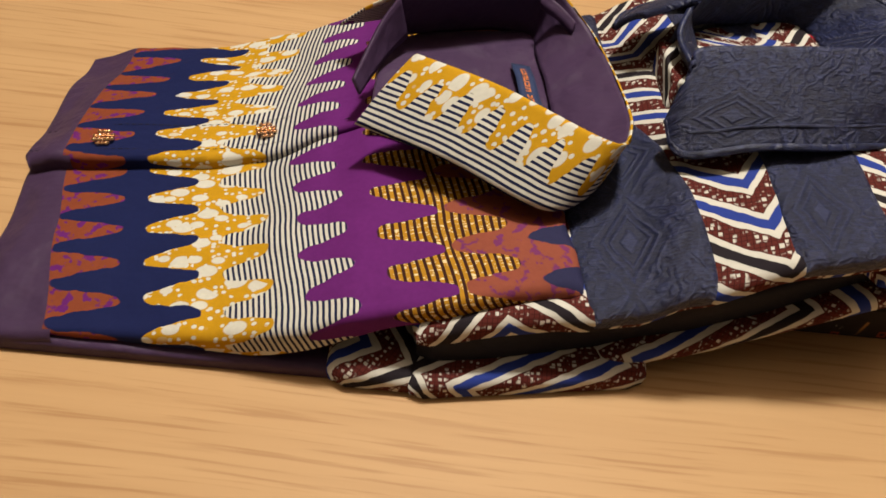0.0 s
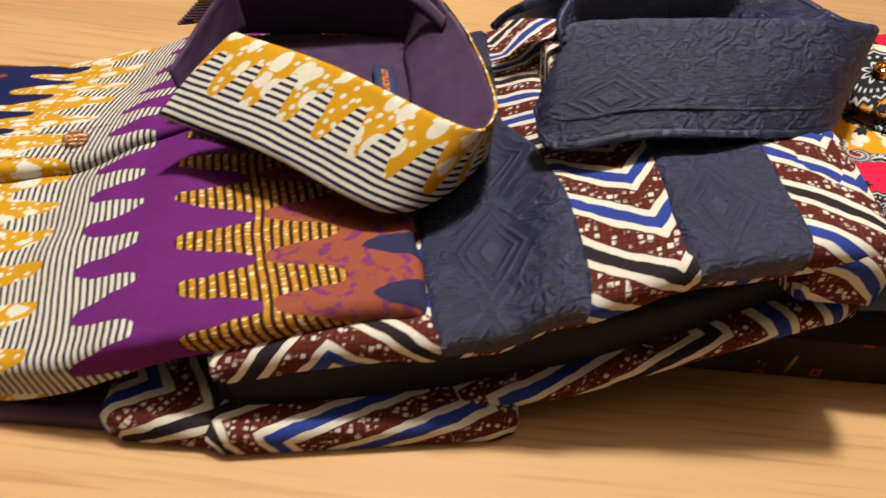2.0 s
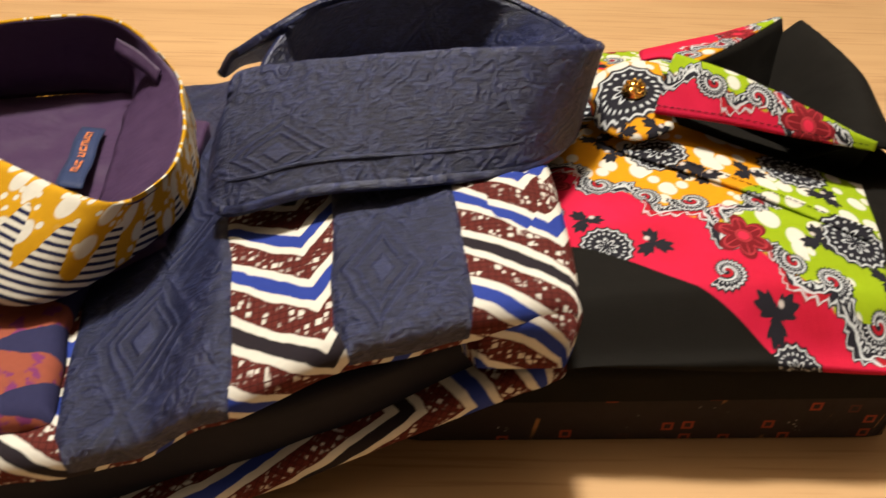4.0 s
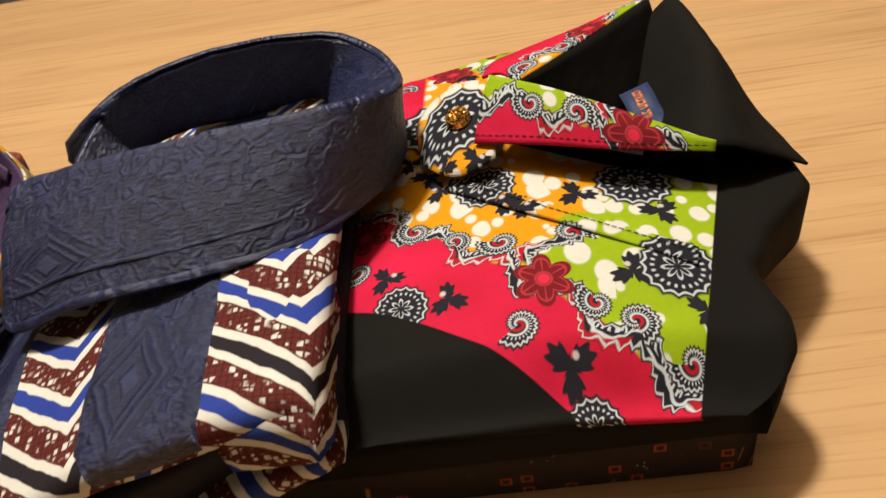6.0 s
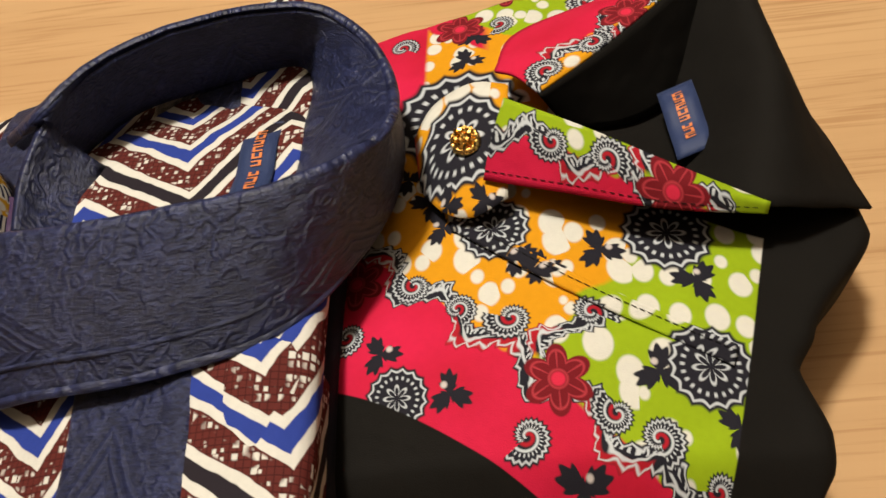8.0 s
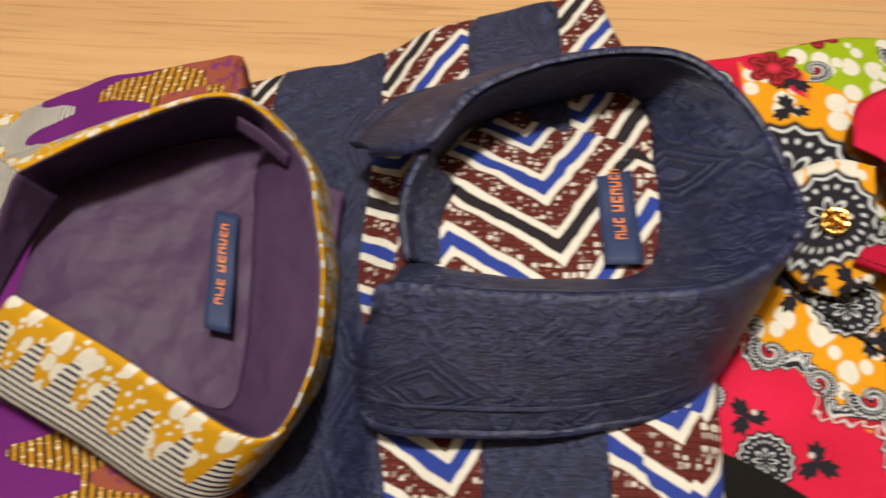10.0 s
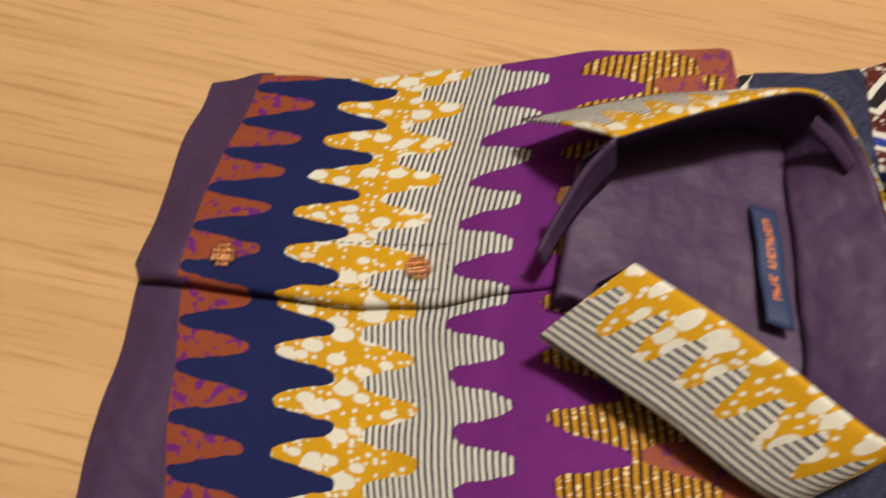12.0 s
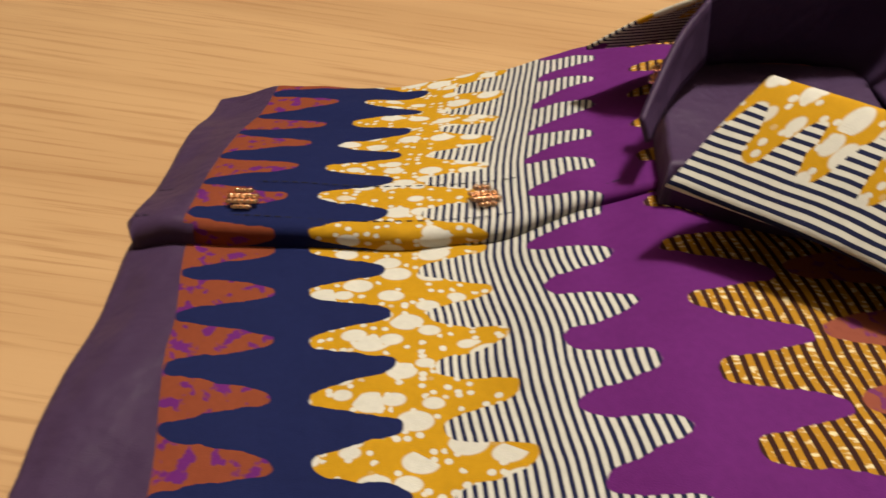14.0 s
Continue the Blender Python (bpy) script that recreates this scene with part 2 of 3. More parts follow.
        out = m.mix(out, (0.33, 0.03, 0.04), line)
        return m.mix(out, (0.50, 0.02, 0.05), n.lt(0.20, 0.03))

    def paisley(out, cx, cy, turn, size):
        """A comma-shaped scroll with a serrated dark edge, a white spiral and a red heart."""
        rad, ang = polar(cx, cy)
        turn_part = ((ang + turn) * (1 / (2 * math.pi))).frac()
        n = rad * (1.0 / size)
        edge = turn_part * 0.72 + 0.34
        serr = ((ang * (22 / (2 * math.pi))).frac() - 0.5).abs() * 0.22
        out = m.mix(out, black, (n - serr).lt(edge, 0.04))
        rim = (n - serr - edge + 0.15).abs().lt(0.045, 0.03)
        curl = (n - turn_part * 0.50 - 0.05).abs().lt(0.05, 0.03)
        out = m.mix(out, (0.30, 0.010, 0.018), (n - turn_part * 0.30).abs().lt(0.07, 0.04) * turn_part.gt(0.25, 0.05))
        ticks = (ang * 26.0).cos().gt(0.45, 0.3) * (n - turn_part * 0.60 - 0.12).abs().lt(0.06, 0.03)
        return m.mix(out, white, rim.max(curl).max(ticks * turn_part.gt(0.3, 0.05)))

    if panels:
        for cx, cy, turn, size in ((0.295, 0.343, 0.5, 0.0080), (0.319, 0.327, 2.2, 0.0080), (0.359, 0.296, 1.0, 0.0095), (0.372, 0.376, 0.3, 0.009), (0.403, 0.363, 1.4, 0.009),
                                   (0.386, 0.330, 2.0, 0.009), (0.343, 0.375, 0.9, 0.008), (0.317, 0.392, 2.5, 0.008), (0.326, 0.486, 0.2, 0.009), (0.408, 0.312, 0.8, 0.008), (0.330, 0.503, 1.9, 0.009), (0.352, 0.370, 0.4, 0.008), (0.312, 0.404, 1.2, 0.009), (0.303, 0.418, 2.9, 0.008)):
            out = leaves(out, cx, cy, turn, size)
        for cx, cy, turn, size in ((0.306, 0.369, 0.6, 0.0085), (0.322, 0.357, 3.4, 0.0070), (0.340, 0.351, 1.2, 0.0090), (0.367, 0.351, 4.2, 0.0085), (0.343, 0.311, 2.2, 0.0088),
                                   (0.371, 0.317, 0.4, 0.0080), (0.383, 0.309, 3.3, 0.0085), (0.399, 0.295, 1.5, 0.0080), (0.282, 0.352, 2.0, 0.0080), (0.384, 0.522, 1.0, 0.011), (0.296, 0.505, 4.0, 0.008), (0.341, 0.510, 2.6, 0.008)):
            out = paisley(out, cx, cy, turn, size)
        for cx, cy, size in ((0.396, 0.383, 0.0155), (0.301, 0.327, 0.0105), (0.402, 0.331, 0.0135), (0.322, 0.450, 0.027), (0.364, 0.2795, 0.0095), (0.336, 0.388, 0.0125)):
            out = medallion(out, cx, cy, size)
        for cx, cy, size in ((0.354, 0.328, 0.0112), (0.323, 0.512, 0.012), (0.284, 0.374, 0.011), (0.345, 0.535, 0.011)):
            out = flower(out, cx, cy, size)
    else:
        for cx, cy, turn, size in ((0.322, 0.357, 0.6, 0.0080), (0.337, 0.345, 3.4, 0.0085)):
            out = paisley(out, cx, cy, turn, size)
        out = medallion(out, 0.326, 0.428, 0.0190)
        out = leaves(out, 0.334, 0.402, 0.6, 0.008)
        out = leaves(out, 0.318, 0.406, 2.1, 0.008)
        out = flower(out, 0.353, 0.328, 0.0120)
    cloth = (0.007, 0.006, 0.005)
    side = (m.v - 0.332 + (m.u - 0.279) * 0.33 + (m.u - 0.279) * (m.u - 0.279) * 3.6).lt(0.0, 0.0003) * m.u.lt(0.3572, 0.0003)
    yoke = (m.u - 0.400 - (m.v - 0.286) * 0.31).gt(0.0, 0.0003)
    neck_a = (m.v - 0.418 + (m.u - 0.344) * 0.44).gt(0.0, 0.0005) * (m.v - 0.430 - (m.u - 0.357) * 0.91).lt(0.0, 0.0005) * m.u.gt(0.352, 0.0005)
    out = m.worn(out, 0.12)
    if panels:
        out = m.mix(out, cloth, side.max(yoke).max(neck_a))
    m.weave()
    return m.colour(out)


def plain_cloth(name, c, rough=0.7, sheen=0.2, spec=0.3, crease=1.0):
    m = Mat(name, rough, sheen, spec)
    m.bump(m.noise(22.0, detail=2.0) + m.noise(70.0, detail=2.0) * 0.3, 0.006, 0.5 * crease)
    m.bump(m.noise(2000.0, detail=2.0), 0.00015)
    return m.colour(m.worn(c, 0.12))


def wood():
    m = Mat("oak_veneer", 0.55, 0.0, 0.22, "Object")
    bend = (m.noise(1.6, 0.5, 1.0, detail=2.0) - 0.5) * 0.22
    y = m.v + bend * 0.35 + m.u * 0.02
    def streak(scale, sx, dx):
        n = m.t.nodes.new("ShaderNodeTexNoise")
        n.inputs["Scale"].default_value, n.inputs["Detail"].default_value = scale, 4.0
        m.t.links.new(m.vec(m.u * sx + dx, y, 0.0), n.inputs["Vector"])
        return Val(m.t, n.outputs[0])
    broad, mid, fine = streak(14.0, 0.05, 0.0), streak(60.0, 0.04, 3.0), streak(320.0, 0.034, 7.0)
    c = m.mix((0.37, 0.210, 0.095), (0.53, 0.335, 0.165), (broad * 0.5 + mid * 0.5 - 0.5) * 2.2 + 0.52)
    c = m.mix(c, (0.24, 0.105, 0.038), mid.gt(0.60, 0.06) * 0.10)
    c = m.mix(c, (0.25, 0.11, 0.04), fine.gt(0.585, 0.06) * streak(40.0, 0.10, 11.0).gt(0.40, 0.1) * 0.42)
    m.bump(fine, 0.0003, 0.4)
    return m.colour(c)


def plaster(name, c):
    m = Mat(name, 0.9, 0.0, 0.2, "Object")
    m.bump(m.noise(60.0, detail=4.0), 0.002, 0.3)
    return m.colour(m.worn(c, 0.06, 20.0))


def rug_mat():
    m = Mat("leaf_rug", 0.95, 0.3, 0.1, "Object")
    d, r = m.cells(9.0, 1.0, 0.5)
    vein = (m.u * 60.0 + (m.v * 30.0).sin() * 2.0).sin().gt(0.2, 0.3)
    c = m.mix((0.16, 0.14, 0.12), (0.48, 0.44, 0.38), d.lt(0.42, 0.06) * (vein * 0.6 + 0.4))
    m.bump(m.noise(400.0), 0.004, 0.6)
    return m.colour(c)


def under_print():
    """Nearly black cloth with small orange and red figures."""
    m = Mat("dark_ornament_print", 0.8, 0.05, 0.2)
    d, r = m.cells(120.0, 1.0, 1.0, rnd=0.6, metric="CHEBYCHEV")
    sq = (d - 0.22).abs().lt(0.06, 0.03) * r.gt(0.86, 0.02)
    bar = ((m.u * (1 / 0.024) + (m.v * 60.0).sin() * 0.1).frac() - 0.5).abs().lt(0.035, 0.015)
    dots = m.cells(420.0)[0].lt(0.2, 0.05) * m.noise(90.0).gt(0.66, 0.03)
    c = m.mix((0.022, 0.015, 0.014), (0.30, 0.05, 0.02), sq)
    c = m.mix(c, (0.33, 0.15, 0.05), bar * m.noise(70.0, detail=1.0, dx=5.0).gt(0.60, 0.03))
    c = m.mix(c, (0.30, 0.26, 0.22), dots)
    m.weave()
    return m.colour(c)


def metal(name, c, rough=0.25):
    m = Mat(name, rough, 0.0, 0.5, "Object")
    m.b.inputs["Metallic"].default_value = 1.0
    m.bump(m.noise(900.0, detail=2.0), 0.0003, 0.5)
    return m.colour(m.worn(c, 0.2, 600.0))


FLAME, ZIGZAG, BROCADE, GARDEN = print_flames(), print_zigzag(), brocade(), print_garden()
FLAME_COLLAR = print_flames("flame_wax_print_small", 0.0165, 120.0, 0.0100)
BROCADE_COLLAR = brocade("navy_brocade_collar", (0.029, 0.040), (0.019, 0.0105), (0.120, 0.064))
GARDEN_GREEN = print_garden("garden_wax_print_green", False, -0.03)
GARDEN_YELLOW = print_garden("garden_wax_print_yellow", False, 0.055)
LINING = plain_cloth("aubergine_satin", (0.050, 0.027, 0.064), 0.48, 0.0, 0.18, 2.0)
BLACK = plain_cloth("black_cotton", (0.007, 0.006, 0.005), 0.85, 0.0, 0.10)
# dark stitching thread, and the sheet that stands for shade between the zigzag folds
NAVY_THREAD_SHADE = plain_cloth("black_navy_thread_shade", (0.010, 0.010, 0.018), 0.75, 0.02, 0.2)
LABEL = plain_cloth("navy_label", (0.018, 0.030, 0.085), 0.6, 0.1, 0.3, 0.2)
THREAD = plain_cloth("orange_thread", (0.52, 0.16, 0.05), 0.6, 0.1, 0.3, 0.1)
UNDER = under_print()
GOLD = metal("rose_gold", (0.86, 0.55, 0.34), 0.25)
BRASS = metal("brass", (0.72, 0.44, 0.12), 0.2)
OAK = wood()


# ---- builders ----
def part(name, bm, material, parent=None, label=""):
    me = bpy.data.meshes.new(name)
    bm.to_mesh(me)
    bm.free()
    me.materials.append(material)
    for p in me.polygons:
        p.use_smooth = True
    ob = new(name, me)
    ob.parent = parent
    if label:
        tagged(ob, label)
    return ob


def thing(name, label, category, kind=""):
    return tagged(new(name), label, category, "", kind)


def block(bm, x0, x1, y0, y1, z0, z1, bevel=0.0):
    got = bmesh.ops.create_cube(bm, size=1.0, matrix=Matrix.Translation(((x0 + x1) / 2, (y0 + y1) / 2, (z0 + z1) / 2)) @ Matrix.Diagonal((x1 - x0, y1 - y0, z1 - z0, 1)))
    if bevel:
        edges = {e for v in got["verts"] for e in v.link_edges}
        bmesh.ops.bevel(bm, geom=list(edges), offset=bevel, segments=2, affect="EDGES", profile=0.5)


def ramp(x, *pairs):
    """Smooth value between pairs of (place, value)."""
    if x <= pairs[0][0]:
        return pairs[0][1]
    for (a, p), (b, q) in zip(pairs, pairs[1:]):
        if x <= b:
            f = (x - a) / (b - a)
            f = 0.5 * f + 0.5 * f * f * (3 - 2 * f)
            return p + (q - p) * f
    return pairs[-1][1]


def crinkle(x, y, amp, scale=30.0, seed=0.0):
    return amp * noise.noise((x * scale, y * scale, seed)) + 0.4 * amp * noise.noise((x * scale * 2.7, y * scale * 2.7, seed + 5))


def surface(bm, rows, uvs):
    """A sheet of quads from rows of points, with its cloth coordinates."""
    layer = bm.loops.layers.uv.verify()
    vs = [[bm.verts.new(p) for p in row] for row in rows]
    for i in range(len(rows) - 1):
        for j in range(len(rows[0]) - 1):
            ids = ((i, j), (i, j + 1), (i + 1, j + 1), (i + 1, j))
            f = bm.faces.new([vs[a][b] for a, b in ids])
            for loop, (a, b) in zip(f.loops, ids):
                loop[layer].uv = uvs[a][b]


def folded(name, plan, top, bottom, uv, material, parent, nx=90, ny=70, r=0.006, label="", sides="LRFB"):
    """A folded length of cloth: plan(a, b) gives x, y for a, b from 0 to 1; its edges roll over with radius r and drop to bottom(x, y)."""
    bm = bmesh.new()
    ring = 5
    def border(a, b):
        e = 0.004
        p = Vector(plan(a, b))
        out = Vector((0.0, 0.0))
        if a < 0.0001 and "L" in sides: out += p - Vector(plan(e, b))
        if a > 0.9999 and "R" in sides: out += p - Vector(plan(1 - e, b))
        if b < 0.0001 and "F" in sides: out += p - Vector(plan(a, e))
        if b > 0.9999 and "B" in sides: out += p - Vector(plan(a, 1 - e))
        return p, (out.normalized() if out.length else out)
    def spread(n, low, high):
        k = [0.0] * (ring if low else 0)
        return k + [i / n for i in range(n + 1)] + [1.0] * (ring if high else 0)
    As, Bs = spread(nx, "L" in sides, "R" in sides), spread(ny, "F" in sides, "B" in sides)
    def depth(i, n, low, high):
        if low and i < ring: return ring - i
        if high and i >= n - ring: return i - (n - ring) + 1
        return 0
    rows, uvs = [], []
    for j, b in enumerate(Bs):
        row, uvr = [], []
        for i, a in enumerate(As):
            k = max(depth(i, len(As), "L" in sides, "R" in sides), depth(j, len(Bs), "F" in sides, "B" in sides))
            p, out = border(a, b) if k else (Vector(plan(a, b)), Vector((0, 0)))
            z = top(p.x, p.y)
            low = min(bottom(p.x, p.y), z - 0.0005)
            rr = min(r, (z - low) * 0.6)
            drop, far, arc = 0.0, 0.0, 0.0
            if k:
                t = min(k, 4) / 4 * math.pi / 2
                far, drop, arc = rr * math.sin(t), rr * (1 - math.cos(t)), rr * t
                if k == ring:
                    arc += (z - rr) - low
                    drop = z - low
                    far = rr * 0.85
            q = p + out * far
            row.append((q.x, q.y, z - drop))
            g = p + out * arc
            uvr.append(uv(g.x, g.y))
        rows.append(row)
        uvs.append(uvr)
    surface(bm, rows, uvs)
    return part(name, bm, material, parent, label)


def smooth_line(points, n):
    """n + 1 points along a smooth curve through the given ones."""
    pts = [Vector(p) for p in points]
    pts = [2 * pts[0] - pts[1]] + pts + [2 * pts[-1] - pts[-2]]
    out, spans = [], len(pts) - 3
    for i in range(n + 1):
        s = min(i / n * spans, spans - 1e-6)
        k, f = int(s), s - int(s)
        a, b, c, d = pts[k:k + 4]
        out.append(0.5 * (2 * b + (c - a) * f + (2 * a - 5 * b + 4 * c - d) * f * f + (3 * b - a - 3 * c + d) * f ** 3))
    return out


def loft(name, curves, material, parent, uv, nu=90, nv=16, thick=0.0012, label="", wrinkle=0.0):
    """A cloth sheet that passes smoothly through several curves, with a real thickness; uv takes lengths along and across."""
    lines = [smooth_line(c, nu) for c in curves]
    rows = [smooth_line([ln[i] for ln in lines], nv) for i in range(nu + 1)]
    along, uvs = 0.0, []
    mid = nv // 2
    for i, row in enumerate(rows):
        if i:
            along += (row[mid] - rows[i - 1][mid]).length
        across, line = 0.0, []
        for j, p in enumerate(row):
            if j:
                across += (p - row[j - 1]).length
            line.append(uv(along, across))
        uvs.append(line)
    if wrinkle:
        rows = [[p + Vector((0, 0, crinkle(p.x, p.y, wrinkle, 60.0))) for p in row] for row in rows]
    bm = bmesh.new()
    surface(bm, rows, uvs)
    ob = part(name, bm, material, parent, label)
    if thick:
        mod = ob.modifiers.new("thickness", "SOLIDIFY")
        mod.thickness, mod.offset = thick, 0.0
    return ob


def tube(name, points, radius, material, parent, n=40, sides=6, label=""):
    line = smooth_line(points, n)
    bm = bmesh.new()
    rows, uvs = [], []
    for i, p in enumerate(line):
        d = (line[min(i + 1, n)] - line[max(i - 1, 0)]).normalized()
        s = d.cross(Vector((0, 0, 1)))
        s = s.normalized() if s.length > 1e-4 else Vector((1, 0, 0))
        t = s.cross(d)
        rows.append([p + radius * (math.cos(k * 2 * math.pi / sides) * s + math.sin(k * 2 * math.pi / sides) * t) for k in range(sides + 1)])
        uvs.append([(i * 0.002, k * 0.001) for k in range(sides + 1)])
    surface(bm, rows, uvs)
    return part(name, bm, material, parent, label)


def stitches(points, lift, material, parent, length=0.0022, gap=0.0012, wide=0.00028):
    """A row of short stitches along a curve, joined in one mesh."""
    line = smooth_line(points, 240)
    bm, run, on = bmesh.new(), 0.0, True
    layer = bm.loops.layers.uv.verify()
    start = line[0]
    for a, b in zip(line, line[1:]):
        run += (b - a).length
        if on and run > length:
            d = (b - start).normalized()
            s = d.cross(Vector((0, 0, 1))).normalized() * wide
            up = Vector((0, 0, lift))
            quad = [start - s + up, b - s + up, b + s + up, start + s + up]
            ridge = [start + up * 1.8, b + up * 1.8]
            v = [bm.verts.new(p) for p in quad + ridge]
            bm.faces.new((v[0], v[1], v[5], v[4]))
            bm.faces.new((v[4], v[5], v[2], v[3]))
            on, run = False, 0.0
        elif not on and run > gap:
            on, run, start = True, 0.0, b
    return part("stitching", bm, material, parent)


# ---- setting ----
def setting():
    def wall(name, x0, x1, y0, y1, z0, z1, mat, label, cat):
        bm = bmesh.new()
        block(bm, x0, x1, y0, y1, z0, z1)
        ob = part(name, bm, mat)
        for p in ob.data.polygons:
            p.use_smooth = False
        tagged(ob, label, cat, "", "structure")
    white = plaster("bounce_wall_paint", (0.40, 0.33, 0.26))
    dark = plaster("dark_floor", (0.10, 0.075, 0.05))
    wall("floor", -2.6, 2.8, -2.2, 3.6, -0.80, -0.74, dark, "dark brown floor beyond the table", "floor")
    # ceiling and walls stay out of view, added to bounce the lamp's light
    wall("ceiling", -2.6, 2.8, -2.2, 3.6, 1.76, 1.82, white, "unseen ceiling added to bounce lamp light", "ceiling")
    wall("bounce_wall_north", -2.6, 2.8, 3.6, 3.7, -0.80, 1.82, white, "unseen wall added to bounce lamp light", "wall")
    wall("bounce_wall_south", -2.6, 2.8, -2.3, -2.2, -0.80, 1.82, white, "unseen wall added to bounce lamp light", "wall")
    wall("bounce_wall_west", -2.7, -2.6, -2.3, 3.7, -0.80, 1.82, white, "unseen wall added to bounce lamp light", "wall")
    wall("bounce_wall_east", 2.8, 2.9, -2.3, 3.7, -0.80, 1.82, white, "unseen wall added to bounce lamp light", "wall")
    bm = bmesh.new()
    block(bm, -2.4, -1.05, 1.6, 3.4, -0.74, -0.725, 0.004)
    tagged(part("rug", bm, rug_mat()), "grey rug with pale leaf pattern on the floor", "rug")


def table():
    t = thing("table", "oak veneer table with a plain bare top", "table")
    bm = bmesh.new()
    block(bm, -0.85, 1.05, -0.30, 0.944, -0.028, 0.0, 0.003)
    part("tabletop", bm, OAK, t)
    for x in (-0.78, 0.98):
        for y in (-0.23, 0.87):
            bm = bmesh.new()
            block(bm, x - 0.03, x + 0.03, y - 0.03, y + 0.03, -0.74, -0.028, 0.003)
            part("leg", bm, OAK, t)


setting()
table()


def label_tag(parent, corners):
    """A woven neck label: corners are its near-left, near-right and far-left corner; the maker's mark is drawn as plain orange bars."""
    o, a, b = (Vector(c) for c in corners)
    ex, ey = (a - o), (b - o)
    n = ex.cross(ey).normalized()
    rows = [[o + ex * (i / 4) + ey * (j / 16) + n * (0.0012 + 0.0008 * math.sin(j * 0.7)) for i in range(5)] for j in range(17)]
    bm = bmesh.new()
    surface(bm, rows, [[(i * 0.003, j * 0.003) for i in range(5)] for j in range(17)])
    tag = part("neck_label", bm, LABEL, parent, "navy woven neck label with orange lettering bars")
    mod = tag.modifiers.new("thickness", "SOLIDIFY")
    mod.thickness = 0.0006
    bm = bmesh.new()
    layer = bm.loops.layers.uv.verify()
    def bar(x0, x1, y0, y1):
        v = []
        for x, y in ((x0, y0), (x1, y0), (x1, y1), (x0, y1)):
            v.append(bm.verts.new(o + ex * x + ey * y + n * (0.0017 + 0.0008 * math.sin(y * 16 * 0.7))))
        bm.faces.new(v)
    y = 0.20
    for k, w in enumerate((0.055, 0.075, 0.055, 0, 0.055, 0.06, 0.055, 0.055, 0.06, 0.055)):
        if w:
            if k % 3 == 0:
                bar(0.36, 0.64, y, y + 0.014)
                bar(0.36, 0.64, y + w - 0.014, y + w)
                bar(0.36, 0.44, y + 0.014, y + w - 0.014)
            elif k % 3 == 1:
                bar(0.36, 0.64, y, y + 0.014)
                bar(0.36, 0.64, y + w - 0.014, y + w)
                bar(0.56, 0.64, y + 0.014, y + w - 0.014)
            else:
                bar(0.36, 0.64, y + 0.006, y + 0.022)
                bar(0.36, 0.44, y + 0.022, y + w)
                bar(0.56, 0.64, y + 0.022, y + w)
            y += w + 0.014
        else:
            y += 0.045
    part("lettering", bm, THREAD, tag, "orange lettering bars")


def filigree_button(parent, at, size=0.0052, turn=0.0, n=(0, 0, 1)):
    """A square openwork button of small wire loops and beads."""
    bm = bmesh.new()
    for i in range(-2, 3):
        for j in range(-2, 3):
            if abs(i) == 2 and abs(j) == 2:
                continue
            c = Vector((i * size * 0.42, j * size * 0.42, 0.0016 + 0.0008 * ((i * 3 + j * 5) % 3)))
            bmesh.ops.create_icosphere(bm, subdivisions=1, radius=size * 0.17, matrix=Matrix.Translation(c))
            got = bmesh.ops.create_circle(bm, segments=8, radius=size * 0.30, matrix=Matrix.Translation(c))
            ext = bmesh.ops.extrude_edge_only(bm, edges=list({e for v in got["verts"] for e in v.link_edges}))
            for v in [g for g in ext["geom"] if isinstance(g, bmesh.types.BMVert)]:
                v.co.z += 0.0010
                v.co.x += (c.x - v.co.x) * 0.35
                v.co.y += (c.y - v.co.y) * 0.35
    ob = part("button", bm, GOLD, parent, "rose gold openwork button")
    ob.matrix_local = Matrix.Translation(at) @ Vector(n).to_track_quat("Z", "Y").to_matrix().to_4x4() @ pose(0, 0, 0, 0, 0, turn)


# ---- flame print shirt ----
def flame_base(y):
    return ramp(y, (0.22, -0.150), (0.242, -0.154), (0.30, -0.169), (0.35, -0.182), (0.40, -0.186), (0.50, -0.183))


@functools.lru_cache(maxsize=None)
def flame_top(x, y):
    ridge = ramp(x, (-0.222, 0.006), (-0.205, 0.011), (-0.185, 0.018), (-0.13, 0.0225), (-0.07, 0.030), (-0.03, 0.046), (0.0, 0.057), (0.10, 0.064))
    front = max(0.0, (0.335 - y) / 0.10)
    back = max(0.0, (y - 0.375) / 0.12)
    drop = ramp(x, (-0.2, 0.60), (-0.12, 0.42), (-0.05, 0.05))
    f = 1 - 0.28 * front * front * ramp(x, (-0.05, 1.0), (0.06, 0.35)) - drop * min(back, 1.15) ** 1.6
    sink = 0.014 * math.exp(-(((x - 0.07) / 0.055) ** 4 + ((y - 0.402) / 0.048) ** 4))
    return ridge * f - sink + crinkle(x, y, 0.0016, 22.0) + 0.0012 * math.sin(x * 60 + 90 * y) * ramp(y, (0.40, 0.0), (0.46, 1.0)) + 0.0016 * math.sin(y * 85 + 14 * x) * ramp(x, (-0.215, 1.0), (-0.17, 0.0))


def flame_uv(x, y):
    return (x - flame_base(y), y - 0.12 * (x + 0.12) - 0.3035)


def flame_shirt():
    s = thing("shirt", "folded purple, navy and ochre flame print shirt lying on the table", "shirt")
    placket = lambda x: ramp(x, (-0.22, 0.352), (-0.15, 0.353), (-0.10, 0.355), (-0.06, 0.361), (-0.02, 0.371), (0.03, 0.380))
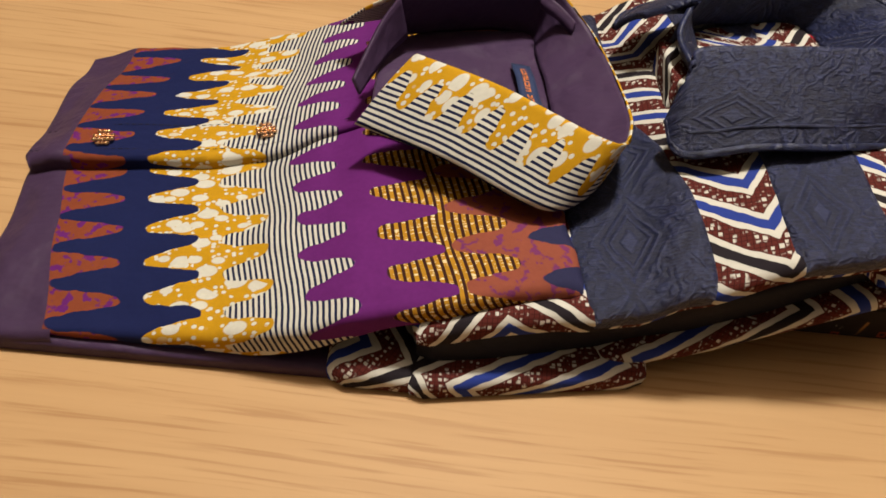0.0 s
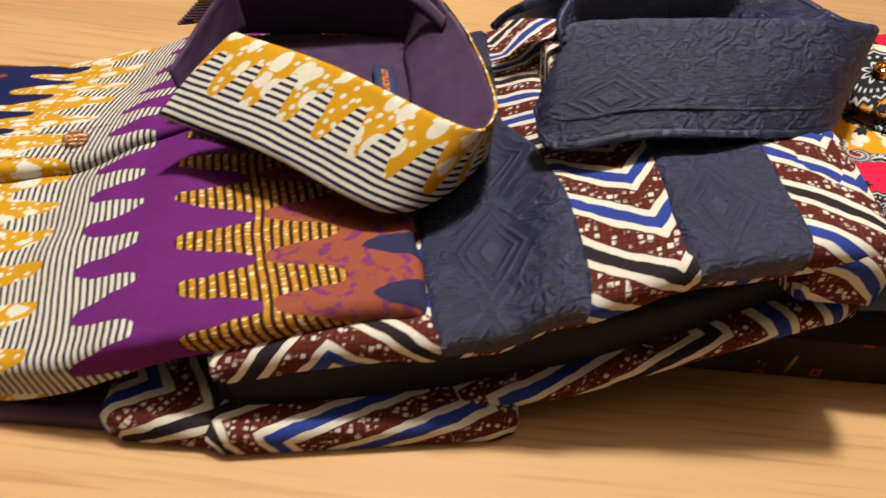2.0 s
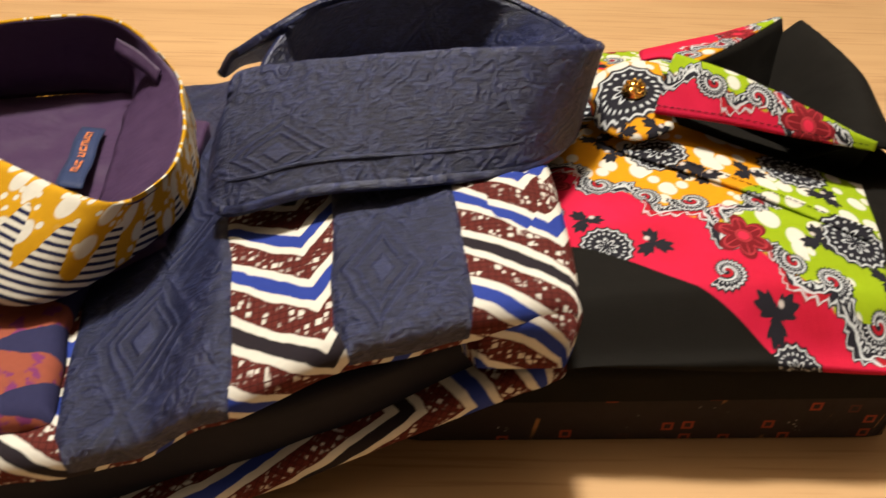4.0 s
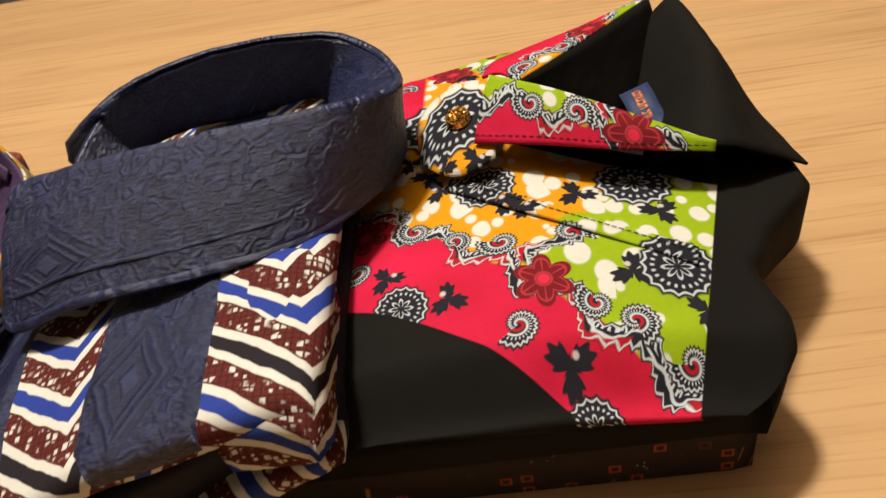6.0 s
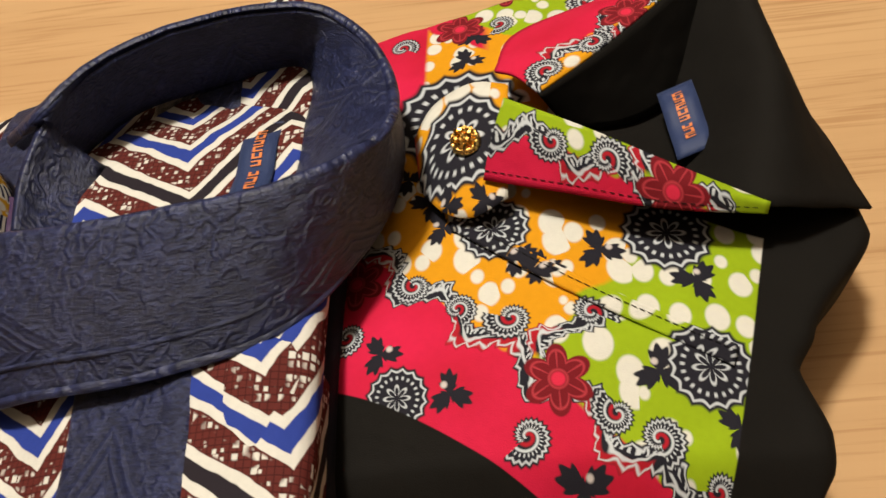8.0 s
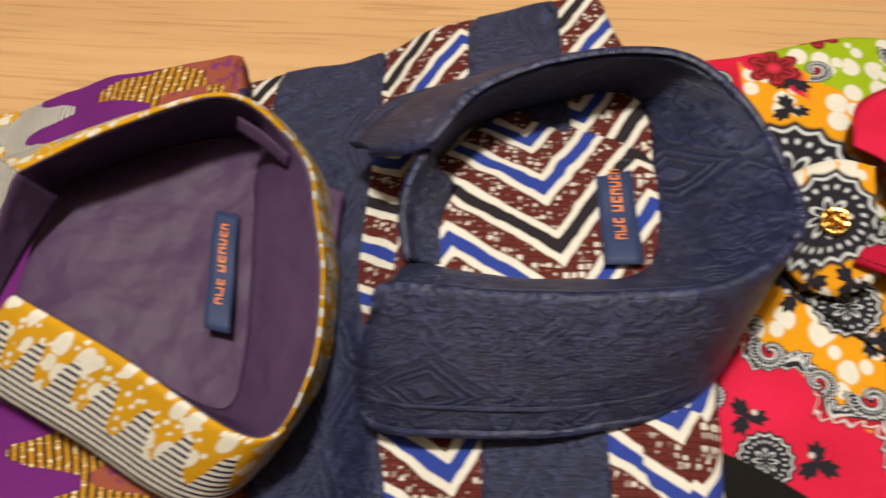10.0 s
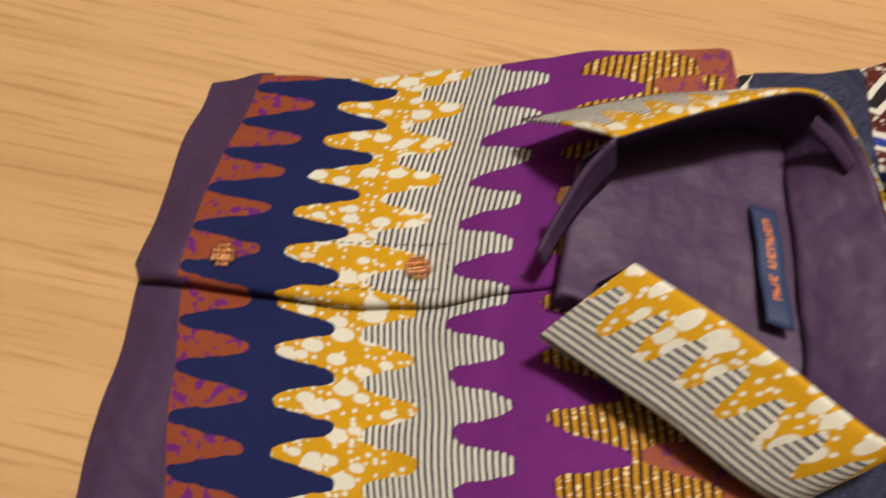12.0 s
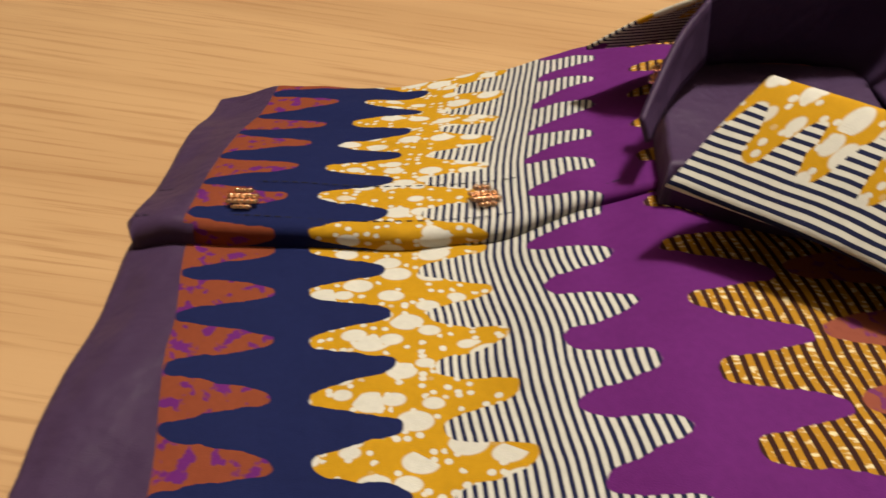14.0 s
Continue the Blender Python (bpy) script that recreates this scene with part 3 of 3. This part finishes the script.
    hem = lambda y: ramp(y, (0.23, -0.193), (0.30, -0.199), (0.35, -0.203), (0.48, -0.214))
    front = lambda x: ramp(x, (-0.22, 0.238), (-0.08, 0.242), (-0.02, 0.241), (0.03, 0.247), (0.10, 0.262))
    back = lambda x: ramp(x, (-0.22, 0.475), (-0.14, 0.487), (-0.07, 0.497), (0.0, 0.503), (0.06, 0.516))
    right = lambda y: ramp(y, (0.24, 0.094), (0.262, 0.103), (0.28, 0.100), (0.30, 0.095), (0.40, 0.10), (0.52, 0.058))
    under = lambda x, y: ramp(x, (-0.05, 0.010), (0.03, 0.040), (0.1, 0.050))

    def lower(a, b):
        y = 0.236 + (0.476 - 0.236) * b
        x = hem(y) + 0.003 + (0.03 - hem(y)) * a
        return (x, y + 0.12 * max(0.0, x + 0.15) * b)
    folded("under_layer", lower, lambda x, y: min(0.009, flame_top(x, y) - 0.003), lambda x, y: 0.0005, lambda x, y: (x, y), LINING, s, 60, 40, 0.003, "dark aubergine satin underside")

    def half(a, b, y0, y1, x0, x1):
        y = y0(0.0) + (y1(0.0) - y0(0.0)) * b
        for _ in range(3):
            x = x0(y) + (x1(y) - x0(y)) * a
            y = y0(x) + (y1(x) - y0(x)) * b
        return (x, y)
    over = lambda x, y: flame_top(x, y) + 0.0105 * ramp(x, (-0.22, 0.6), (-0.17, 1.0), (-0.06, 0.7), (0.0, 0.4)) * ramp(y - placket(x), (0.0, 1.0), (0.10, 0.2)) + 0.004 * ramp(x, (-0.22, 1.0), (-0.16, 0.0)) * ramp(y - placket(x), (0.0, 1.0), (0.03, 0.0))
    joint = lambda y: flame_base(y) + 0.004
    folded("left_front", lambda a, b: half(a, b, front, lambda x: placket(x) + 0.012, flame_base, right), flame_top, under, flame_uv, FLAME, s, 130, 60, 0.006, sides="RF")
    folded("hem_facing", lambda a, b: half(a, b, front, lambda x: placket(x) + 0.012, hem, joint), lambda x, y: flame_top(x, y) - 0.0004, lambda x, y: 0.003, lambda x, y: (x, y), LINING, s, 16, 60, 0.006, "aubergine satin hem facing", sides="LF")
    folded("right_front", lambda a, b: half(a, b, placket, back, flame_base, right), over, lambda x, y: flame_top(x, y) - 0.001 if y < placket(x) + 0.02 else under(x, y), flame_uv, FLAME, s, 130, 70, 0.004, sides="RFB")
    folded("hem_facing", lambda a, b: half(a, b, placket, back, hem, joint), lambda x, y: over(x, y) - 0.0004, lambda x, y: flame_top(x, y) - 0.001 if (y < placket(x) + 0.02 and x > -0.2) else 0.003, lambda x, y: (x, y), LINING, s, 16, 70, 0.005, "aubergine satin hem facing", sides="LFB")
    stitches([(x, placket(x) + 0.027, over(x, placket(x) + 0.027)) for x in (-0.205, -0.16, -0.11, -0.06, -0.03)], 0.0003, NAVY_THREAD_SHADE, s)
    stitches([(x, placket(x) + 0.003, over(x, placket(x) + 0.003)) for x in (-0.205, -0.16, -0.11, -0.06, -0.02)], 0.0003, NAVY_THREAD_SHADE, s)
    filigree_button(s, (-0.163, 0.364, over(-0.163, 0.364)), 0.0056, 10)
    filigree_button(s, (-0.069, 0.374, over(-0.069, 0.374)), 0.0056, 20)

    # sleeve end that shows behind, raised on edge
    folded("sleeve", lambda a, b: (-0.06 + 0.118 * a, 0.466 + 0.026 * a + 0.022 * b), lambda x, y: ramp(x, (-0.06, 0.022), (0.0, 0.040), (0.058, 0.060)), lambda x, y: 0.004,
           lambda x, y: (0.120 + (x + 0.06) * 1.0, y - 0.12 * (x + 0.12) - 0.293), FLAME, s, 60, 20, 0.004, "folded sleeve end in rust and gold")

    rim = [(0.017, 0.364, 0.108), (0.062, 0.344, 0.107), (0.117, 0.318, 0.100), (0.131, 0.344, 0.092), (0.129, 0.385, 0.087), (0.122, 0.415, 0.088), (0.113, 0.440, 0.090), (0.084, 0.457, 0.108), (0.042, 0.437, 0.114), (0.003, 0.416, 0.110)]
    base = [(0.008, 0.366, 0.078), (0.052, 0.348, 0.070), (0.090, 0.334, 0.068), (0.097, 0.352, 0.0690), (0.094, 0.384, 0.0690), (0.091, 0.410, 0.0688), (0.087, 0.434, 0.0680), (0.080, 0.464, 0.065), (0.036, 0.452, 0.070), (-0.006, 0.424, 0.078)]
    fall = [(-0.012, 0.338, 0.080), (0.036, 0.318, 0.079), (0.092, 0.297, 0.071), (0.128, 0.342, 0.070), (0.130, 0.387, 0.064), (0.124, 0.418, 0.063), (0.115, 0.446, 0.063), (0.082, 0.477, 0.072), (0.034, 0.473, 0.072), (-0.035, 0.443, 0.072)]
    def between(p, q, f, lift):
        return [tuple(Vector(a).lerp(Vector(b), f) + Vector((0, 0, lift))) for a, b in zip(p, q)]
    loft("collar_stand", [rim, between(rim, base, 0.5, 0.0005), base], LINING, s, lambda a, c: (a, c), 110, 14, 0.0014, "aubergine satin inside of the collar", 0.0012)
    loft("collar_fall", [between(rim, rim, 0, 0.0006), between(rim, fall, 0.12, 0.0025), between(rim, fall, 0.55, 0.003), fall], FLAME_COLLAR, s,
         lambda a, c: (0.085 + c * 0.86, a * 0.95 + 0.05 * c), 130, 18, 0.0016, "turned-down collar in ochre bubbles and navy stripes")
    # inside of the back yoke, seen through the collar
    def yoke(a, b):
        x = -0.005 + 0.130 * a
        lo, hi = ramp(x, (0.0, 0.362), (0.10, 0.330), (0.13, 0.345)), ramp(x, (-0.01, 0.424), (0.03, 0.450), (0.08, 0.464), (0.125, 0.436))
        return (x, lo + (hi - lo) * b)
    folded("yoke_lining", yoke, lambda x, y: 0.0665 + ramp(x, (0.0, 0.008), (0.07, 0.0)) + crinkle(x, y, 0.0016, 30.0, 3.0), lambda x, y: 0.055, lambda x, y: (x, y), LINING, s, 60, 40, 0.002, "creased aubergine satin yoke lining")
    # the two ends of the collar band
    loft("collar_band", [[(0.003, 0.416, 0.110), (-0.006, 0.405, 0.100), (-0.014, 0.386, 0.088), (-0.018, 0.374, 0.082)], [(0.008, 0.418, 0.084), (-0.002, 0.402, 0.080), (-0.010, 0.384, 0.076), (-0.014, 0.372, 0.074)]], LINING, s, lambda a, c: (a, c), 24, 6, 0.002, "aubergine collar band end")
    filigree_button(s, (-0.009, 0.399, 0.086), 0.0040, 30, (-0.8, -0.3, 0.6))
    label_tag(s, ((0.079, 0.366, 0.0735), (0.0905, 0.364, 0.0735), (0.071, 0.423, 0.0695)))
    # a fold of the facing pressed over at the back of the neck
    loft("facing_fold", [[(0.086, 0.452, 0.1015), (0.097, 0.447, 0.097), (0.1075, 0.440, 0.091)], [(0.085, 0.449, 0.097), (0.096, 0.4435, 0.093), (0.106, 0.437, 0.087)], [(0.086, 0.450, 0.093), (0.097, 0.4445, 0.089), (0.106, 0.438, 0.084)]], LINING, s, lambda a, c: (a, c), 20, 8, 0.0014, "turned fold of the aubergine facing")


# ---- zigzag and brocade shirt ----
@functools.lru_cache(maxsize=None)
def zig_top(x, y):
    ridge = ramp(x, (0.02, 0.042), (0.11, 0.056), (0.135, 0.062), (0.16, 0.080), (0.21, 0.094), (0.25, 0.100), (0.272, 0.100), (0.29, 0.088))
    f = ramp(y, (0.235, ramp(x, (0.1, 0.97), (0.16, 0.80), (0.2, 0.90), (0.25, 0.95))), (0.29, 0.98), (0.33, 1.0), (0.40, 0.97), (0.44, 0.92), (0.50, 0.76), (0.55, 0.68))
    sink = 0.014 * math.exp(-(((x - 0.213) / 0.050) ** 4 + ((y - 0.425) / 0.042) ** 4))
    return ridge * f - sink + crinkle(x, y, 0.0016, 25.0, 7.0)


def zigzag_shirt():
    s = thing("shirt", "folded maroon zigzag print shirt with navy brocade bands and collar", "shirt")
    front = lambda x: ramp(x, (-0.01, 0.238), (0.10, 0.252), (0.16, 0.260), (0.21, 0.268), (0.254, 0.273), (0.29, 0.280))
    back = lambda x: ramp(x, (0.05, 0.512), (0.10, 0.521), (0.18, 0.540), (0.25, 0.552))
    right = lambda y: ramp(y, (0.25, 0.272), (0.30, 0.274), (0.40, 0.272), (0.48, 0.256), (0.56, 0.236))
    def body(a, b):
        y = front(0.16) + (back(0.16) - front(0.16)) * b
        for _ in range(3):
            x = 0.035 + (right(y) - 0.035) * a
            y = front(x) + (back(x) - front(x)) * b
        return (x, y)
    low = lambda x, y: zig_top(x, y) - 0.013 if y < 0.40 else 0.02
    folded("body", body, zig_top, low, lambda x, y: (x, y), ZIGZAG, s, 110, 110, 0.007)

    def strip(x0, x1, leans, lift=0.0016):
        def plan(a, b):
            y = front(0.5 * (x0 + x1)) - 0.0015 + (back(0.5 * (x0 + x1)) + 0.001 - front(0.5 * (x0 + x1))) * b
            x = x0 + (x1 - x0) * a + ramp(y, *leans)
            y = front(x) - 0.0015 + (back(x) + 0.0015 - front(x)) * b
            return (x, y)
        folded("brocade_band", plan, lambda x, y: zig_top(x, y) + lift, lambda x, y: zig_top(x, y) - 0.010 if y < 0.4 else zig_top(x, y) - 0.03, lambda x, y: (x, y), BROCADE, s, 26, 120, 0.006, "navy brocade band")
    strip(0.109, 0.159, ((0.25, 0.007), (0.30, 0.0), (0.34, -0.007), (0.40, -0.024), (0.54, -0.028)))
    strip(0.203, 0.239, ((0.25, 0.004), (0.30, 0.0), (0.40, -0.008), (0.54, -0.021)))
    # rounded fold on the right, pushed up by the shirt beneath
    folded("side_fold", lambda a, b: (0.249 + 0.024 * a - 0.002 * b, 0.274 + 0.060 * b), lambda x, y: 0.094 + 0.009 * ramp(y, (0.26, 0.0), (0.335, 1.0)) - 20.0 * (x - 0.262) ** 2 + crinkle(x, y, 0.001, 40.0), lambda x, y: 0.070,
           lambda x, y: (x + 0.004, y), ZIGZAG, s, 24, 40, 0.008, "rounded side fold of the print")

    # lower folds of the stack
    def sleeve(a, b):
        x = -0.006 + 0.280 * a
        return (x, ramp(x, (-0.01, 0.235), (0.03, 0.235), (0.13, 0.255), (0.20, 0.268), (0.28, 0.280)) + 0.11 * b)
    lift = lambda x: ramp(x, (0.10, 0.0), (0.16, 0.012), (0.28, 0.054))
    folded("folded_sleeve", sleeve, lambda x, y: lift(x) + ramp(x, (0.0, 0.015), (0.03, 0.012), (0.09, 0.007)) + crinkle(x, y, 0.002, 30.0, 2.0) + 0.004 * ramp(y, (0.23, 0.0), (0.27, 1.0)), lambda x, y: lift(x) + 0.001, lambda x, y: (0.5 * x + 0.86 * y + 0.02, 0.5 * y - 0.86 * x), ZIGZAG, s, 90, 26, 0.007, "folded sleeve of the zigzag print")
    folded("folded_cuff", lambda a, b: (0.034 + 0.110 * a, 0.231 + 0.018 * a + 0.05 * b), lambda x, y: 0.014, lambda x, y: 0.0008, lambda x, y: (y + 0.11, x), ZIGZAG, s, 40, 14, 0.006, "folded cuff of the zigzag print")
    # near-black sheet put where the gap between the folds lies in shade
    folded("fold_shade_sheet", lambda a, b: (0.036 + 0.238 * a, ramp(0.036 + 0.238 * a, (0.0, 0.244), (0.04, 0.246), (0.16, 0.271), (0.28, 0.292)) + 0.10 * b), lambda x, y: 0.040 + lift(x) * 0.72, lambda x, y: lift(x) + 0.004, lambda x, y: (x + 0.01, y - 0.02), NAVY_THREAD_SHADE, s, 70, 16, 0.006, "near-black sheet standing in for the shade inside the fold")

    # collar
    rim = [(0.163, 0.370, 0.124), (0.200, 0.366, 0.131), (0.240, 0.366, 0.135), (0.277, 0.373, 0.134), (0.304, 0.398, 0.124), (0.304, 0.432, 0.113), (0.290, 0.462, 0.112), (0.265, 0.478, 0.115), (0.225, 0.472, 0.119), (0.190, 0.455, 0.120), (0.171, 0.430, 0.118)]
    base = [(0.166, 0.392, 0.090), (0.200, 0.388, 0.090), (0.236, 0.388, 0.090), (0.256, 0.394, 0.090), (0.262, 0.412, 0.088), (0.262, 0.436, 0.085), (0.262, 0.472, 0.080), (0.248, 0.488, 0.076), (0.214, 0.480, 0.078), (0.182, 0.462, 0.084), (0.164, 0.432, 0.088)]
    fall = [(0.150, 0.336, 0.096), (0.190, 0.325, 0.100), (0.232, 0.329, 0.102), (0.271, 0.345, 0.099), (0.297, 0.390, 0.089), (0.300, 0.435, 0.080), (0.290, 0.472, 0.076), (0.270, 0.503, 0.074), (0.215, 0.497, 0.076), (0.165, 0.482, 0.080), (0.134, 0.455, 0.084)]
    def between(p, q, f, lift):
        return [tuple(Vector(a).lerp(Vector(b), f) + Vector((0, 0, lift))) for a, b in zip(p, q)]
    loft("collar_stand", [rim, between(rim, base, 0.5, 0.004), base], BROCADE, s, lambda a, c: (a + 0.3, c), 110, 14, 0.003, "navy brocade collar stand", 0.0015)
    rim = [(0.158, 0.362, 0.118)] + rim + [(0.146, 0.436, 0.100)]
    fall = [(0.149, 0.348, 0.094), (0.156, 0.329, 0.088)] + fall[1:-1] + [(0.142, 0.468, 0.083), (0.133, 0.450, 0.084)]
    loft("collar_fall", [rim, between(rim, fall, 0.10, 0.003), between(rim, fall, 0.55, 0.004), fall], BROCADE_COLLAR, s, lambda a, c: (a + 0.002, c + 0.002), 130, 20, 0.004, "navy brocade turned-down collar with rounded corners", 0.0008)
    groove = between(rim, fall, 0.84, 0.0045)
    tube("topstitching", groove, 0.0009, BROCADE, s, 130, 6, "raised row of stitching along the collar edge")
    loft("collar_band", [[(0.170, 0.434, 0.117), (0.161, 0.412, 0.108), (0.164, 0.388, 0.106)], [(0.171, 0.432, 0.104), (0.165, 0.412, 0.098), (0.169, 0.390, 0.097)], [(0.179, 0.430, 0.088), (0.176, 0.412, 0.088), (0.180, 0.392, 0.090)]], BROCADE, s, lambda a, c: (a, c), 24, 8, 0.003, "navy brocade collar band end")
    tube("piping", [tuple(Vector(p) + Vector((0.0, 0.0, 0.001))) for p in fall], 0.0022, BROCADE, s, 130, 8, "rolled collar edge")
    def floor(a, b):
        x = 0.160 + 0.102 * a
        lo, hi = 0.386, ramp(x, (0.16, 0.434), (0.20, 0.474), (0.245, 0.490), (0.27, 0.47))
        return (x, lo + (hi - lo) * b)
    folded("yoke_lining", floor, lambda x, y: ramp(y, (0.385, 0.093), (0.43, 0.088), (0.47, 0.076)) + 0.001 + crinkle(x, y, 0.001), lambda x, y: 0.06, lambda x, y: (x + 0.2, y), ZIGZAG, s, 50, 40, 0.002, "inside back yoke in zigzag print")
    label_tag(s, ((0.240, 0.393, 0.0960), (0.255, 0.394, 0.0960), (0.237, 0.447, 0.0840)))


# ---- garden print shirt ----
@functools.lru_cache(maxsize=None)
def garden_top(x, y):
    ridge = ramp(x, (0.24, 0.062), (0.30, 0.076), (0.35, 0.081), (0.39, 0.077), (0.43, 0.070), (0.47, 0.064))
    f = ramp(y, (0.285, 0.72), (0.305, 0.93), (0.34, 1.0), (0.42, 0.98), (0.47, 0.92), (0.54, 0.78))
    dip = 0.008 * math.exp(-((x - 0.405) ** 2 / 0.0009 + (y - 0.44) ** 2 / 0.0016))
    return ridge * f - dip + crinkle(x, y, 0.0012, 26.0, 11.0)


def leaf_uv(d, e):
    return (0.67 * d + 0.74 * e, 0.74 * d - 0.67 * e)


def garden_shirt():
    s = thing("shirt", "folded red, yellow and green print shirt with black side panels", "shirt")
    front = lambda x: ramp(x, (0.23, 0.284), (0.30, 0.284), (0.36, 0.283), (0.40, 0.280), (0.43, 0.280))
    back = lambda x: ramp(x, (0.23, 0.50), (0.30, 0.515), (0.37, 0.530), (0.45, 0.530))
    right = lambda y: ramp(y, (0.275, 0.408), (0.292, 0.428), (0.312, 0.430), (0.332, 0.424), (0.345, 0.432), (0.385, 0.462), (0.40, 0.461), (0.47, 0.446), (0.54, 0.438))
    def body(a, b):
        y = front(0.35) + (back(0.35) - front(0.35)) * b
        for _ in range(3):
            x = 0.235 + (right(y) - 0.235) * a
            y = front(x) + (back(x) - front(x)) * b
        return (x, y)
    folded("body", body, garden_top, lambda x, y: ramp(y, (0.29, 0.053), (0.40, 0.03)), lambda x, y: (x, y), GARDEN, s, 120, 110, 0.007)
    folded("under_layer", lambda a, b: (0.225 + 0.195 * a, 0.297 + 0.215 * b), lambda x, y: 0.044, lambda x, y: 0.0008, lambda x, y: (x, y), UNDER, s, 40, 40, 0.005, "dark ornament print of the lower fold")
    folded("lower_panel", lambda a, b: (0.235 + (right(0.29 + 0.2 * b) - 0.238) * a, 0.294 + 0.221 * b), lambda x, y: 0.051, lambda x, y: 0.030, lambda x, y: (x, y), BLACK, s, 40, 40, 0.008, "black cotton lower panel")

    def between(p, q, f, lift):
        return [tuple(Vector(a).lerp(Vector(b), f) + Vector((0, 0, lift))) for a, b in zip(p, q)]
    # front collar leaf
    fold = [(0.344, 0.419, 0.113), (0.368, 0.406, 0.110), (0.398, 0.392, 0.101), (0.428, 0.381, 0.089)]
    edge = [(0.334, 0.400, 0.093), (0.362, 0.390, 0.094), (0.394, 0.381, 0.092), (0.427, 0.3785, 0.0875)]
    loft("collar_leaf", [fold, between(fold, edge, 0.5, 0.0025), edge], GARDEN_GREEN, s, lambda a, c: leaf_uv(0.490 - c, -0.022 + a), 60, 12, 0.0014, "printed collar leaf with a flower")
    inner = [(0.350, 0.430, 0.094), (0.376, 0.418, 0.080), (0.404, 0.408, 0.072), (0.432, 0.396, 0.066)]
    loft("collar_facing", [between(fold, fold, 0, -0.0005), between(fold, inner, 0.5, -0.001), inner], BLACK, s, lambda a, c: (a, c), 50, 10, 0.001, "black inside of the collar")
    stitches([tuple(Vector(p) + Vector((0, 0, 0.0006))) for p in between(fold, edge, 0.93, 0.001)], 0.0004, BLACK, s, 0.0016, 0.0009, 0.00014)
    # rear collar leaf
    fold = [(0.356, 0.430, 0.102), (0.380, 0.447, 0.104), (0.402, 0.467, 0.104), (0.424, 0.491, 0.102)]
    edge = [(0.340, 0.452, 0.094), (0.349, 0.478, 0.088), (0.384, 0.496, 0.085), (0.422, 0.508, 0.087)]
    loft("collar_leaf", [fold, between(fold, edge, 0.5, 0.003), edge], GARDEN_YELLOW, s, lambda a, c: leaf_uv(0.488 - c, -0.010 + a), 60, 12, 0.0014, "printed collar leaf in red and green")
    inner = [(0.366, 0.432, 0.080), (0.390, 0.440, 0.070), (0.412, 0.456, 0.064), (0.434, 0.478, 0.062)]
    loft("collar_facing", [between(fold, fold, 0, -0.0005), between(fold, inner, 0.5, -0.001), inner], BLACK, s, lambda a, c: (a, c), 50, 10, 0.001, "black inside of the collar")
    # black back of the collar, rising to the right
    loft("back_yoke", [[(0.403, 0.398, 0.070), (0.410, 0.43, 0.068), (0.412, 0.46, 0.070), (0.414, 0.488, 0.082)], [(0.428, 0.380, 0.089), (0.437, 0.425, 0.099), (0.438, 0.46, 0.101), (0.436, 0.492, 0.100)], [(0.470, 0.393, 0.063), (0.461, 0.43, 0.066), (0.451, 0.47, 0.064), (0.449, 0.528, 0.060)]],
         BLACK, s, lambda a, c: (a, c), 30, 30, 0.0012, "black cotton back yoke", 0.0008)
    # tab under the button, and the placket seam
    tab = [(0.345, 0.440, 0.098), (0.331, 0.443, 0.0975), (0.316, 0.439, 0.092), (0.308, 0.428, 0.087)]
    tab2 = [(0.342, 0.394, 0.089), (0.330, 0.389, 0.0865), (0.319, 0.393, 0.0845), (0.310, 0.405, 0.083)]
    loft("button_tab", [tab, between(tab, tab2, 0.5, 0.0025), tab2], GARDEN_YELLOW, s, lambda a, c: (0.343 - a, 0.452 - c), 30, 14, 0.0016, "collar tab in dark medallion print")
    loft("placket", [[(0.322, 0.396, garden_top(0.322, 0.396) + 0.003), (0.363, 0.364, garden_top(0.363, 0.364) + 0.003), (0.411, 0.337, garden_top(0.411, 0.337) + 0.003)], [(0.320, 0.390, garden_top(0.320, 0.390) + 0.0012), (0.361, 0.358, garden_top(0.361, 0.358) + 0.0012), (0.409, 0.331, garden_top(0.409, 0.331) + 0.0012)]],
         GARDEN, s, lambda a, c: (0.322 + a * 0.83, 0.396 - a * 0.56 - c), 60, 6, 0.0012, "overlapping front edge")
    stitches([(0.322, 0.3935, garden_top(0.322, 0.3935) + 0.003), (0.363, 0.3615, garden_top(0.363, 0.3615) + 0.003), (0.411, 0.3345, garden_top(0.411, 0.3345) + 0.003)], 0.0004, BLACK, s, 0.0018, 0.0008, 0.00016)
    # brass button with a cut face
    bm = bmesh.new()
    bmesh.ops.create_cone(bm, cap_ends=True, segments=28, radius1=0.0058, radius2=0.0050, depth=0.0022)
    for k in range(40):
        a, q = k * 2.399, 0.0046 * math.sqrt(k / 40)
        bmesh.ops.create_cube(bm, size=0.0012, matrix=pose(q * math.cos(a), q * math.sin(a), 0.0011 + 0.0003 * (k % 3), k * 31, k * 17, k * 40))
    b = part("button", bm, BRASS, s, "round brass button with cut relief")
    for p in b.data.polygons:
        p.use_smooth = False
    b.matrix_local = Matrix.Translation((0.328, 0.416, 0.0970)) @ pose(0, 0, 0, 12, -8, 0)
    label_tag(s, ((0.405, 0.414, 0.0745), (0.4185, 0.417, 0.0775), (0.402, 0.447, 0.0765)))


garden_shirt()
zigzag_shirt()
flame_shirt()
